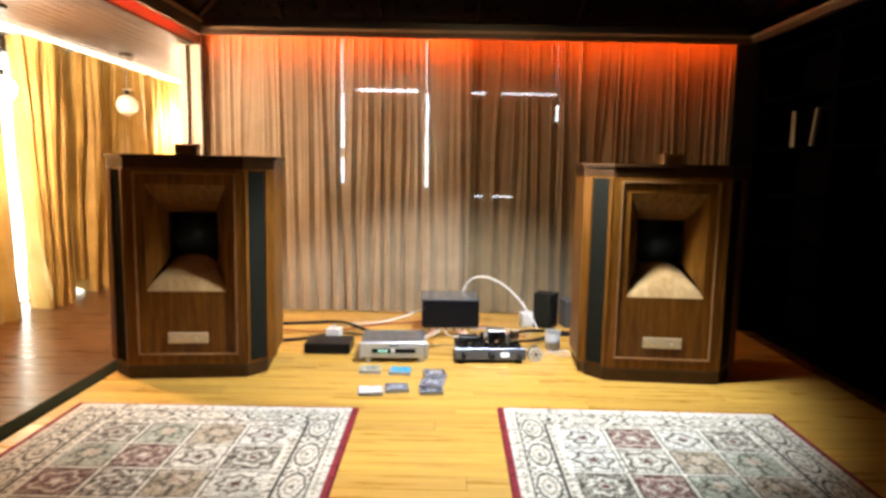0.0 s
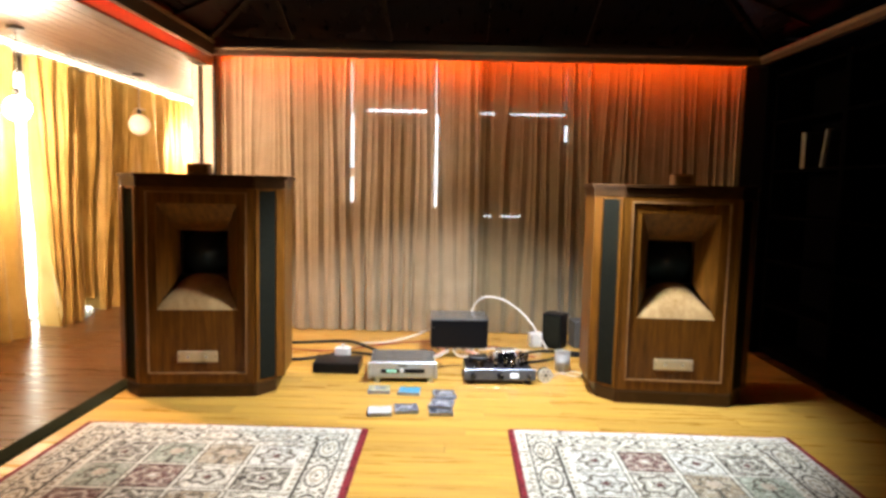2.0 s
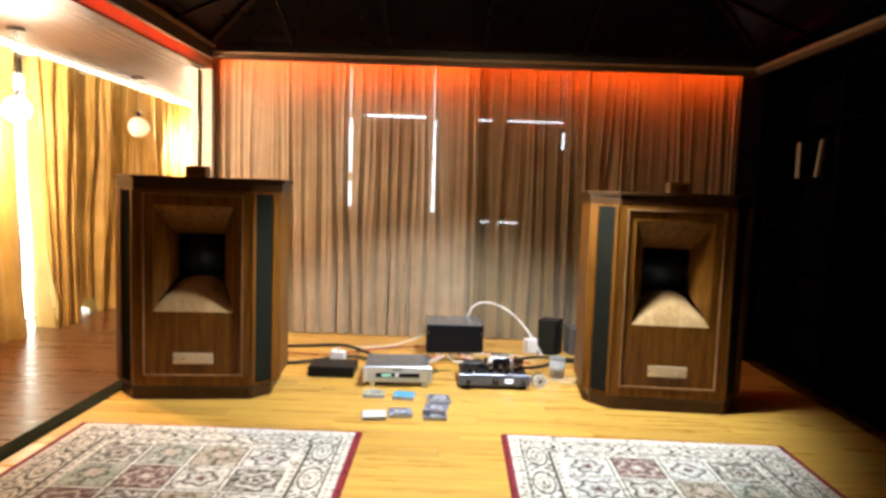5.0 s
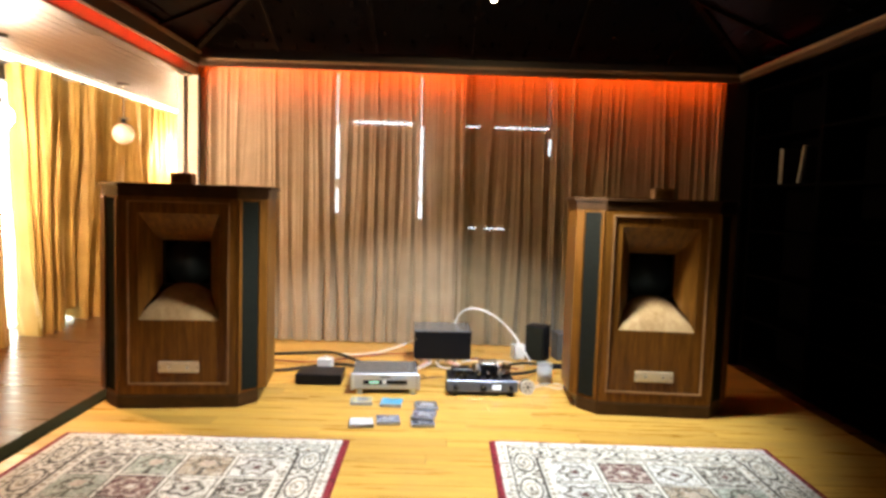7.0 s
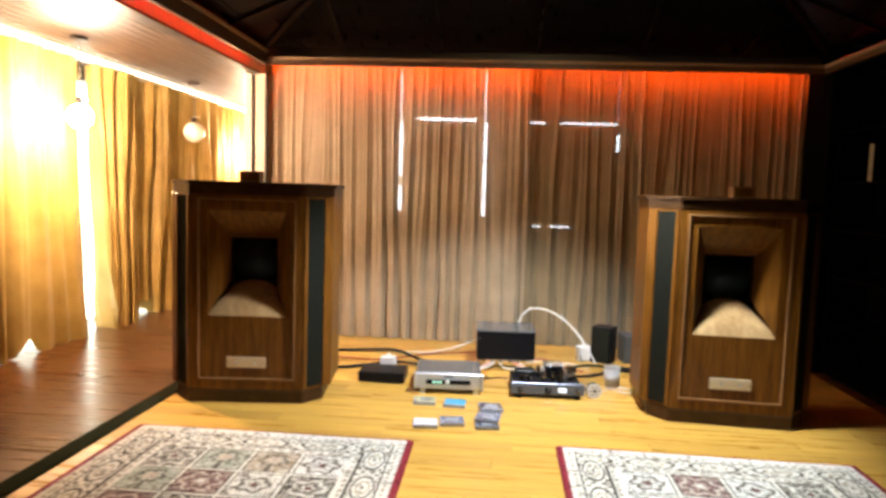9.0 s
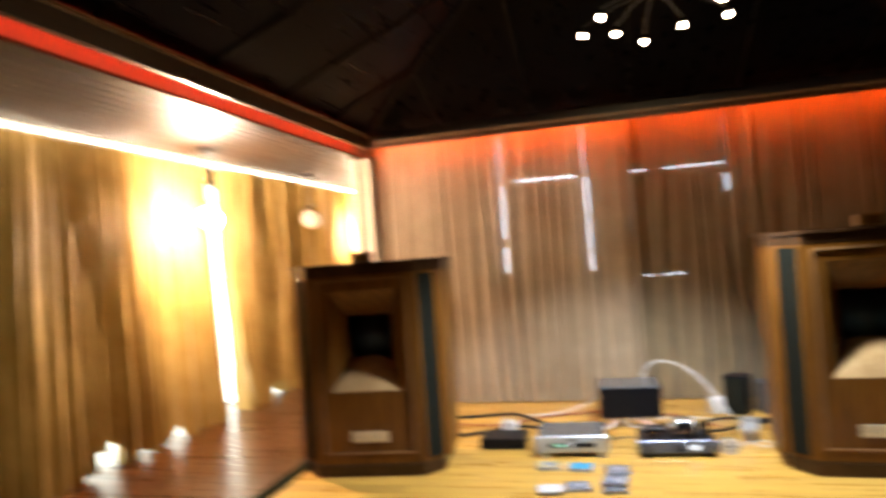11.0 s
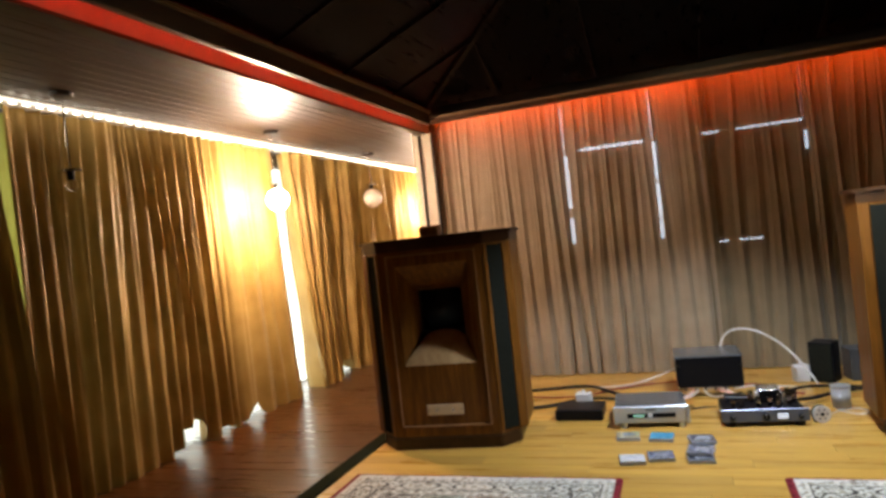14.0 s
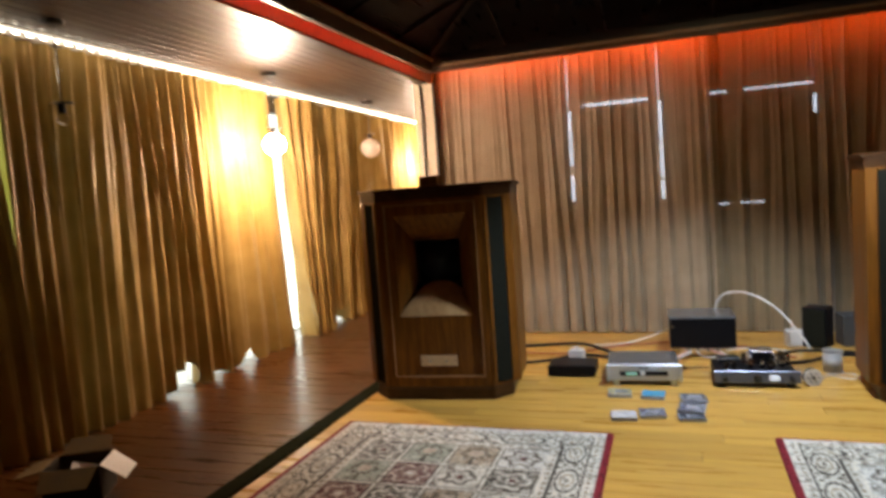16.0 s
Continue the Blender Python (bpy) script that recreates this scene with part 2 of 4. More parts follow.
def ring(outer, inner, y0, y1):
    """A flat frame in x and z, y0 to y1 thick: outer and inner are (x0, x1, z0, z1)."""
    bm = bmesh.new()

    def rect(q, y):
        return [bm.verts.new(p) for p in ((q[0], y, q[2]), (q[1], y, q[2]), (q[1], y, q[3]), (q[0], y, q[3]))]

    a, b, c, d = rect(outer, y0), rect(inner, y0), rect(outer, y1), rect(inner, y1)
    for i in range(4):
        j = (i + 1) % 4
        for q in ((a[i], a[j], b[j], b[i]), (c[i], c[j], d[j], d[i]), (a[i], a[j], c[j], c[i]), (b[i], b[j], d[j], d[i])):
            bm.faces.new(q)
    return bm


def ring_band(r0, r1, z0, z1, n=28):
    """An upright round band between two radii."""
    bm = bmesh.new()
    loops = [[bm.verts.new((r * math.cos(2 * math.pi * i / n), r * math.sin(2 * math.pi * i / n), z)) for i in range(n)] for r, z in ((r0, z0), (r1, z0), (r1, z1), (r0, z1))]
    for k in range(4):
        p, q = loops[k], loops[(k + 1) % 4]
        for i in range(n):
            bm.faces.new((p[i], p[(i + 1) % n], q[(i + 1) % n], q[i]))
    return bm


def cable(name, points, r, material, label, group=""):
    cu = bpy.data.curves.new(name, "CURVE")
    cu.dimensions, cu.bevel_depth, cu.bevel_resolution, cu.resolution_u = "3D", r, 3, 10
    sp = cu.splines.new("NURBS")
    sp.points.add(len(points) - 1)
    for p, q in zip(sp.points, points):
        p.co = (*q, 1)
    sp.use_endpoint_u, sp.order_u = True, 4
    cu.materials.append(material)
    tmp = bpy.data.objects.new(name, cu)
    me = bpy.data.meshes.new_from_object(tmp)
    bpy.data.objects.remove(tmp)
    me.name = name
    me.polygons.foreach_set("use_smooth", [True] * len(me.polygons))
    return tagged(new(name, me), label, "cable", group)


# ---- structure ----
FLOOR_W, FLOOR_E, FLOOR_S, CURTAIN_Y = -1.88, 2.78, -2.6, 5.72

tagged(part("floor", box(FLOOR_W, FLOOR_E, FLOOR_S, 5.85, -0.12, -0.018), M["sub"]), "honey-coloured wooden strip floor", "floor", kind="structure")
# east strip: the light's falloff is put into darker boards
tagged(part("floor_east", box(FLOOR_E + 0.002, 3.2, FLOOR_S, 5.85, -0.12, -0.018), M["sub"]), "wooden strip floor before the shelves, its shade put into dark boards", "floor", kind="structure")
tagged(part("veranda_floor", box(-3.75, -1.99, FLOOR_S, 9.2, -0.12, -0.018), M["sub"]), "glossy reddish-brown wooden strip floor", "floor", kind="structure")
tagged(part("threshold", box(-1.99, -1.88, FLOOR_S, 5.6, -0.12, 0.010, 0.003), M["rail"]), "grey sliding-door track set in the floor", "threshold", kind="structure")
tagged(part("wall_east", box(3.2, 3.35, FLOOR_S, 5.85, -0.1, 3.9), M["darkwall"]), "near-black wall behind the shelves", "wall", kind="structure")
# added slab that keeps the area past the curtain's end dark
tagged(part("wall_return", box(2.80, 3.199, 5.32, 5.849, -0.017, 2.618), M["darkwall"]), "near-black slab added beside the curtain for the darkness there", "wall", kind="structure")
tagged(part("wall_south", box(-3.9, 3.35, FLOOR_S - 0.15, FLOOR_S, -0.1, 3.9), M["darkwall"]), "dark wall", "wall", kind="structure")
tagged(part("wall_veranda_end", box(-3.9, -2.14, 9.2, 9.35, -0.1, 2.7), M["plaster"]), "cream plaster end wall", "wall", kind="structure")
tagged(part("wall_veranda_inner", box(-2.14, -2.0, 5.66, 9.2, -0.1, 2.7), M["plaster"]), "cream plaster wall beside the veranda", "wall", kind="structure")
tagged(part("post", box(-1.944, -1.922, 5.62, 5.66, 0, 2.5, 0.004), M["dark"]), "thin dark wooden corner post", "post", kind="structure")
tagged(part("post", box(-2.075, -2.060, 5.635, 5.658, 0, 2.37, 0.002), M["dark"]), "thin dark upright strip on cream wall", "post", kind="structure")

tagged(part("trim_corner", box(-1.999, -1.945, 5.661, 5.849, 0, 2.384), M["plaster"]), "cream plaster reveal beside the corner post", "trim", kind="structure")

# north wall with two window openings
nw = bmesh.new()
for q in ((-2.0, -0.872, 0, 2.9), (0.168, 0.348, 0, 2.9), (1.328, 3.2, 0, 2.9), (-0.872, 0.168, 0, 0.79), (-0.872, 0.168, 2.50, 2.9), (0.348, 1.328, 0, 0.79), (0.348, 1.328, 2.50, 2.9)):
    box(q[0], q[1], 5.85, 6.0, q[2], q[3], bm=nw)
tagged(part("wall_north", nw, M["northwall"]), "grey wall with two shuttered windows behind curtains", "wall", kind="structure")


def shuttered_window(name, x0, x1, leaves):
    """A window whose dark boards leave bright gaps; leaves: (x0, x1, z0, z1) from its west foot."""
    w = thing(name, "window closed with dark boards, daylight in the gaps", "window", kind="structure")
    part("window_frame", ring((x0, x1, 0.79, 2.50), (x0 + 0.04, x1 - 0.04, 0.83, 2.47), 5.87, 5.93), M["dark"], w)
    for a, b, c, d in leaves:
        part("board", box(x0 + a, x0 + b, 5.895, 5.905, 0.79 + c, 0.79 + d), M["dark"], w)
    return w


shuttered_window("window_1", -0.872, 0.168, [(0.01, 0.120, 0.01, 1.70), (0.151, 0.902, 0.01, 1.241), (0.151, 0.235, 1.241, 1.268), (0.830, 0.902, 1.241, 1.268), (0.235, 0.30, 1.241, 1.249), (0.235, 0.28, 1.258, 1.268), (0.151, 0.902, 1.268, 1.70), (0.932, 1.03, 0.01, 1.70),
                                             (0.120, 0.151, 0.01, 0.405), (0.120, 0.151, 0.640, 0.725), (0.120, 0.151, 1.225, 1.262), (0.132, 0.151, 1.262, 1.70), (0.902, 0.932, 0.01, 0.375), (0.902, 0.932, 0.545, 0.568), (0.902, 0.932, 0.875, 0.895), (0.902, 0.932, 1.235, 1.262), (0.910, 0.932, 1.262, 1.70)])
shuttered_window("window_2", 0.348, 1.328, [(0.01, 0.073, 0.01, 1.70), (0.073, 0.078, 0.01, 0.62), (0.073, 0.078, 1.12, 1.70), (0.078, 0.880, 0.01, 0.295), (0.078, 0.15, 0.295, 0.307), (0.50, 0.880, 0.295, 0.307), (0.23, 0.31, 0.295, 0.307), (0.078, 0.880, 0.307, 1.236), (0.078, 0.880, 1.252, 1.70), (0.235, 0.37, 1.236, 1.252), (0.905, 0.97, 0.01, 1.70),
                                            (0.880, 0.905, 0.01, 1.00), (0.880, 0.905, 1.15, 1.262), (0.8825, 0.905, 1.262, 1.70)])
tagged(part("backdrop", box(-1.9, 3.3, 6.6, 6.62, -0.1, 3.2), M["daylight"]), "pale daylight outside the windows", "backdrop", kind="structure")
tagged(part("backdrop_garden", box(-4.62, -4.60, FLOOR_S, 9.3, -1.6, 3.0), M["daylight_side"]), "pale greenish daylight outside the veranda", "backdrop", kind="structure")

# veranda window wall: slim mullions, sill and top rail
vw = thing("window_veranda", "wide glazed sliding windows behind gold curtains", "window", kind="structure")
part("window_sill", box(-3.85, -3.75, FLOOR_S, 9.2, -0.1, 0.006, 0.002), M["dark"], vw)
part("window_head", box(-3.85, -3.72, FLOOR_S, 9.2, 2.30, 2.7, 0.004), M["dark"], vw)
for i in range(13):
    part("mullion", box(-3.82, -3.76, FLOOR_S + i * 0.98, FLOOR_S + i * 0.98 + 0.06, 0.03, 2.30), M["dark"], vw)

# veranda ceiling: narrow boards with open joints, in one mesh
vc = box(-3.9, -2.06, FLOOR_S, 9.2, 2.445, 2.60)
for i in range(18):
    x = -3.72 + i * 0.0925
    box(x, x + 0.089, FLOOR_S, 9.2, 2.425, 2.4445, 0.002, vc)
tagged(part("ceiling_veranda", vc, M["veranda_ceiling"]), "varnished wooden board ceiling of the veranda", "ceiling", kind="structure")

# header over the threshold and the inner beams
tagged(part("header", box(-2.06, -1.98, FLOOR_S, 5.66, 2.385, 2.75), M["header"]), "painted header over the sliding-door opening", "header", kind="structure")
tagged(part("trim_header", box(-2.064, -1.972, FLOOR_S, 5.57, 2.365, 2.385, 0.002), M["dark"]), "dark strip under the header", "trim", kind="structure")


def beam(name, x0, x1, y0, y1, tx0, tx1, ty0, ty1, label, low=2.415, high=2.458):
    b = thing(name, label, "beam", kind="structure")
    part("beam_board", box(x0, x1, y0, y1, low, high, 0.003), M["beam"], b)
    part("beam_ledge", box(tx0, tx1, ty0, ty1, high, high + 0.022, 0.004), M["beam_trim"], b, "lighter wooden ledge")
    return b


beam("beam_west", -1.88, -1.84, FLOOR_S, 5.39, -1.89, -1.825, FLOOR_S, 5.39, "brown wooden beam with a lighter ledge", 2.415, 2.515)
beam("beam_north", -1.84, 2.74, 5.35, 5.39, -1.825, 2.725, 5.335, 5.40, "brown wooden beam along the curtains")
beam("beam_east", 2.74, 2.78, FLOOR_S, 5.39, 2.725, 2.79, FLOOR_S, 5.39, "brown wooden beam over the dark shelves", 2.415, 2.458)
tagged(part("led_strip", box(-1.84, 2.79, 5.565, 5.572, 2.462, 2.480), M["led_red_back"]), "glowing red light strip hidden behind the beam", "light strip")
tagged(part("led_strip", box(-1.900, -1.893, FLOOR_S, 5.36, 2.452, 2.468), M["led_red"]), "glowing red light strip hidden behind the beam", "light strip")
# added emitter on the east ledge, imitating the red reflection overhead
tagged(part("led_strip", box(2.744, 2.766, 4.40, 5.16, 2.482, 2.488, 0.001), M["red_reflection"]), "added red glow on the beam ledge, in place of a ceiling reflection", "light strip")
tagged(part("trim_batten", box(-1.9, 2.79, 5.543, 5.564, 2.460, 2.62), M["dark"]), "dark batten carrying the light strip", "trim", kind="structure")
tagged(part("trim_cove", box(-2.0, 3.2, 5.40, 5.85, 2.62, 2.66), M["dark"]), "dark cover over the curtain slot", "trim", kind="structure")
tagged(part("trim_cove_west", box(-1.98, -1.83, FLOOR_S, 5.40, 2.62, 2.66), M["dark"]), "dark cover over the door slot", "trim", kind="structure")

# dark hipped ceiling with ribs
X0, X1, Y0, Y1, ZB, ZT = -1.88, 2.80, FLOOR_S, 5.41, 2.575, 3.55
RX, RY0, RY1 = 0.43, 0.1, 3.0
cl = bmesh.new()
a, b, c, d = (cl.verts.new(p) for p in ((X0, Y0, ZB), (X1, Y0, ZB), (X1, Y1, ZB), (X0, Y1, ZB)))
e, f = cl.verts.new((RX, RY0, ZT)), cl.verts.new((RX, RY1, ZT))
for q in ((a, b, e), (b, c, f, e), (c, d, f), (d, a, e, f)):
    cl.faces.new(q)
bmesh.ops.solidify(cl, geom=list(cl.faces), thickness=0.08)


def rib(p, q, w=0.03, h=0.035):
    p, q = Vector(p), Vector(q)
    dv = q - p
    m = Matrix.Translation((p + q) / 2) @ dv.to_track_quat("Y", "Z").to_matrix().to_4x4() @ Matrix.Diagonal((w, dv.length, h, 1))
    bmesh.ops.create_cube(cl, size=1.0, matrix=m)


for i in range(5):
    x = -1.18 + i * 0.83
    k = (x - X0) / (RX - X0) if x < RX else (X1 - x) / (X1 - RX)
    rib((x, Y1, ZB), (x, Y1 + (RY1 - Y1) * k, ZB + (ZT - ZB) * k))
for sx, xe in ((X0, 0), (X1, 1)):
    for i in range(9):
        y = Y1 - 0.75 - i * 0.83
        k = min(1.0, (Y1 - y) / (Y1 - RY1), (y - Y0) / (RY0 - Y0))
        if k > 0.08:
            rib((sx, y, ZB), (sx + (RX - sx) * k, y, ZB + (ZT - ZB) * k))
for p in ((X0, Y1), (X1, Y1)):
    rib((*p, ZB), (RX, RY1, ZT), 0.05, 0.05)
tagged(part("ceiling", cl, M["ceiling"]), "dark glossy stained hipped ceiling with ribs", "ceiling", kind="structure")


# ---- curtains ----
def curtain(name, a0, a1, across, z_top, fold, amp, seed, material, label, axis, hem=None, edge0=None, edge1=None, crest=False):
    """A hanging sheet of soft folds from a0 to a1; axis 'x' or 'y' is the way it runs. hem(a): height of its foot; edge: shift of an end with height; crest: broad pleats with narrow grooves and ridges."""
    rng = np.random.RandomState(seed)
    cols, rows = int((a1 - a0) / fold * (12 if not crest else 22)), 26
    knots = np.arange(0, cols + 9, 9)
    phase = np.cumsum(np.interp(np.arange(cols), knots, rng.uniform(0.45, 1.7, len(knots))))
    phase *= (a1 - a0) / fold / phase[-1] * 2 * np.pi
    mod = np.interp(np.arange(cols), np.arange(0, cols + 18, 18), rng.uniform(0.2, 1.6, len(np.arange(0, cols + 18, 18))))
    lean = np.interp(np.arange(cols), np.arange(0, cols + 22, 22), rng.uniform(-1.7, 1.7, len(np.arange(0, cols + 22, 22)))) * amp
    verts, faces = [], []
    for j in range(rows + 1):
        h = j / rows
        for i in range(cols):
            u = i / (cols - 1)
            along = a0 + (a1 - a0) * u
            foot = hem(along) if hem else 0.012
            z = foot + (z_top - foot) * h
            if edge0:
                along += edge0(h) * max(0.0, 1 - u * (a1 - a0) / 0.5)
            if edge1:
                along += edge1(h) * max(0.0, 1 - (1 - u) * (a1 - a0) / 0.5)
            spread = 1.0 + 0.35 * (1 - h)
            ph = phase[i] + 0.9 * math.sin(2.6 * h + i * 0.031) + 0.35 * math.sin(6.5 * h + i * 0.083)
            off = amp * mod[i] * spread * (math.sin(ph) + 0.34 * math.sin(2 * ph + 1.0 + 1.5 * h) + 0.12 * math.sin(3.3 * ph + 2.0 * h))
            if crest:
                off = amp * mod[i] * ((0.35 + 10.0 * (1 - h) ** 1.7) * (0.5 + 0.5 * math.cos(ph)) ** 4 - 1.9 * (0.5 + 0.5 * math.cos(ph + 2.2)) ** 14 - 1.0 * (0.5 + 0.5 * math.cos(2.3 * ph + 1.0)) ** 16)
            along += lean[i] * (1 - h) + 0.2 * amp * math.cos(ph)
            if crest:
                off -= 0.055 * math.exp(-((along + 1.93) / 0.10) ** 2)
            off += (0.006 if crest else 0.02) * (1 - h) * math.sin(along * 2.1 + seed) + 0.55 * amp * math.sin(along * 9.5 + 1.3 * math.sin(along * 2.7) + seed + 0.8 * h)
            off += 0.18 * amp * math.sin(2.1 * ph + 9.0 * h + i * 0.11) * math.sin(4.0 * h + i * 0.05)
            verts.append((along, across + off, z) if axis == "x" else (across + off, along, z))
    for j in range(rows):
        for i in range(cols - 1):
            k = j * cols + i
            faces.append((k, k + 1, k + 1 + cols, k + cols))
    me = bpy.data.meshes.new(name)
    me.from_pydata(verts, [], faces)
    me.materials.append(material)
    me.polygons.foreach_set("use_smooth", [True] * len(me.polygons))
    return tagged(new(name, me), label, "curtain", "floor-length curtains")


curtain("curtain", -1.90, 0.44, CURTAIN_Y, 2.60, 0.128, 0.0050, 3, M["sheer"], "beige sheer floor-length curtain with soft folds", "x", crest=True)
curtain("curtain", 0.36, 2.795, CURTAIN_Y + 0.035, 2.60, 0.128, 0.0050, 8, M["sheer_dimmed"], "brownish-beige sheer floor-length curtain with soft folds, light falloff in its colour", "x", crest=True)


def lifted(y):
    """The foot of the gold curtain, caught up here and there."""
    s = -0.003
    for c, w, hh in ((3.67, 0.135, 0.24), (4.13, 0.090, 0.09), (4.50, 0.095, 0.16)):
        s += hh * math.exp(-((y - c) / w) ** 4) * (0.75 + 0.25 * math.sin((y - c) / w * 1.5))
    return s


curtain("curtain", FLOOR_S + 0.05, 2.44, -3.40, 2.40, 0.150, 0.031, 21, M["gold"], "gold satin floor-length curtain with deep folds", "y", lambda y: -0.003, edge1=lambda h: -0.12 * max(0.0, h - 0.35))
curtain("curtain", 2.43, 5.12, -3.40, 2.40, 0.145, 0.030, 27, M["gold"], "gold satin floor-length curtain with deep folds", "y", lifted, edge0=lambda h: 0.06 * max(0.0, h - 0.35), edge1=lambda h: 0.15 * (1 - h))
curtain("curtain", 2.15, 2.85, -3.54, 2.40, 0.10, 0.012, 40, M["lining"], "thin yellowish lining curtain glowing with daylight", "y")
curtain("curtain", 5.38, 9.15, -3.44, 2.40, 0.165, 0.058, 34, M["gold"], "gold satin floor-length curtain, drawn slightly apart", "y",
        lambda y: -0.003 + 0.16 * math.exp(-((y - 6.25) / 0.15) ** 4), edge0=lambda h: 0.20 * (1 - h))
for y0, y1, seed in ((3.25, 4.95, 47), (5.85, 6.7, 52)):
    curtain("curtain", y0, y1, -3.56, 2.38, 0.12, 0.012, seed, M["voile"], "thin white voile curtain glowing with daylight behind gold curtains", "y")
strip = tagged(part("led_strip", box(-3.30, -3.275, FLOOR_S, 9.1, 2.405, 2.42, 0.003), M["led_white"]), "bright warm-white light strip above the gold curtains", "light strip")
diode = mesh_of("diode", box(-0.007, 0.007, -0.016, 0.016, -0.010, 0.0, 0.002), M["led_diode"])
for i in range(100):
    bead = new("diode", diode)
    bead.parent = strip
    bead.location = (-3.288, 0.6 + i * 0.085, 2.404)
tagged(part("curtain_rail", box(-3.46, -3.36, FLOOR_S, 9.1, 2.40, 2.424, 0.003), M["white"]), "white curtain rail under the board ceiling", "curtain rail")


# ---- loudspeakers ----
def loudspeaker():
    s = thing("loudspeaker", "large walnut horn loudspeaker with black side grilles standing on the floor", "loudspeaker", group="pair of loudspeakers")

    def outline(g, narrow=0.0):
        """The cabinet's plan, grown by g."""
        w = 0.512 + g - narrow
        return [(-0.352 - g * 0.4, -g), (0.352 + g * 0.4, -g), (w, 0.165 - narrow), (w, 0.56 + g), (-w, 0.56 + g), (-w, 0.165 - narrow)]

    def shaped(g, z0, z1, soft, narrow=0.0):
        bm = prism(outline(g, narrow), z0, z1)
        bmesh.ops.bevel(bm, geom=list(bm.edges), offset=soft, segments=2, affect="EDGES")
        return bm

    part("plinth", shaped(0.012, 0.0, 0.085, 0.008, 0.055), M["walnut_dark"], s, "dark walnut plinth")
    part("top", shaped(0.022, 1.369, 1.395, 0.008), M["walnut_dark"], s, "dark walnut top slab")
    part("cornice", shaped(0.006, 1.315, 1.369, 0.006), M["walnut_dark"], s)
    part("cabinet", prism(outline(0), 0.085, 1.315, skip=(0,)), M["walnut"], s)
    # front: a fixed frame with an inset baffle, cut out for the horn
    part("front_frame", ring((-0.351, 0.351, 0.085, 1.315), (-0.300, 0.300, 0.150, 1.285), -0.002, 0.03), M["walnut"], s)
    part("bead", ring((-0.304, 0.304, 0.146, 1.289), (-0.294, 0.294, 0.156, 1.279), -0.008, 0.02), M["bead"], s, "lighter wooden bead")
    part("baffle", ring((-0.299, 0.299, 0.151, 1.284), (-0.242, 0.242, 0.552, 1.215), 0.008, 0.025), M["walnut"], s)
    # the horn: flaring walls between mouth and throat
    bm = bmesh.new()
    loops = []
    for k in range(9):
        u = k / 8
        g = 1 - (1 - u) ** 1.7
        hx = 0.242 + (0.150 - 0.242) * g
        z0, z1 = 0.552 + (0.760 - 0.552) * (u ** 0.66), 1.215 + (1.034 - 1.215) * g
        y = 0.009 + 0.20 * u
        loops.append([bm.verts.new(p) for p in ((-hx, y, z0), (hx, y, z0), (hx, y, z1), (-hx, y, z1))])
    coords = [[v.co.copy() for v in lp] for lp in loops]
    bm.free()
    for side, name in ((0, "horn_chin"), (1, "horn_side"), (2, "horn_roof"), (3, "horn_side")):
        w = bmesh.new()
        strip = [[w.verts.new(c[side].lerp(c[(side + 1) % 4], q / 8) - Vector((0, 0, 0.055 * (abs(q - 4) / 4) ** 2.6 * (k / 8) ** 0.8 if side == 0 else 0))) for q in range(9)] for k, c in enumerate(coords)]
        for p, q in zip(strip, strip[1:]):
            for i in range(8):
                w.faces.new((p[i], p[i + 1], q[i + 1], q[i]))
        # the horn floor's paler wood has the lamp light from above in it
        part(name, w, M["horn_wood_lit"] if side == 0 else M["walnut"], s, "curved wooden horn floor, paled as if lit from above" if side == 0 else "", True)
    part("throat", ring((-0.17, 0.17, 0.70, 1.075), (-0.140, 0.140, 0.752, 1.026), 0.206, 0.232), M["black"], s, "black throat frame")
    # deep shade of the throat, put into near-black boards
    part("throat_back", box(-0.17, 0.17, 0.363, 0.373, 0.70, 1.075), M["throat_shade"], s)
    part("throat_lining", ring((-0.175, 0.175, 0.695, 1.08), (-0.165, 0.165, 0.705, 1.07), 0.232, 0.363), M["throat_shade"], s)
    cone = tube(0.15, (0, 0.262, 0.885), (0, 0.342, 0.885), 0.05, n=28)
    part("driver_cone", cone, M["cone"], s, "dark blue-grey driver cone", True)
    # slanted sides: cloth panels between walnut stiles
    for sg in (-1, 1):
        p, q = Vector((sg * 0.352, 0, 0)), Vector((sg * 0.512, 0.165, 0))
        d = (q - p).normalized()
        n = Vector((d.y * sg, -abs(d.x), 0)).normalized()
        for name, a, b, z0, z1, lift, mat in (("grille", 0.13, 0.68, 0.10, 1.30, 0.006, "grille"), ("stile", 0.015, 0.13, 0.088, 1.31, 0.011, "walnut"), ("stile", 0.68, 0.985, 0.088, 1.31, 0.011, "walnut")):
            w = bmesh.new()
            pts = [p.lerp(q, a), p.lerp(q, b)]
            vs = []
            for pt in (pts[0] - n * 0.004, pts[1] - n * 0.004, pts[1] + n * lift, pts[0] + n * lift):
                vs.append((pt.x, pt.y))
            prism(vs, z0, z1, bm=w)
            bmesh.ops.bevel(w, geom=list(w.edges), offset=0.003, segments=1, affect="EDGES")
            part(name, w, M[mat], s, "black cloth grille" if name == "grille" else "")
    plate = part("name_plate", box(-0.122, 0.122, -0.001, 0.009, 0.222, 0.292, 0.003), M["brass"], s, "pale brass plate with two knobs")
    for x in (-0.055, 0.055):
        part("knob", tube(0.011, (x, 0.0, 0.257), (x, -0.012, 0.257), 0.009, n=14), M["chrome"], plate)
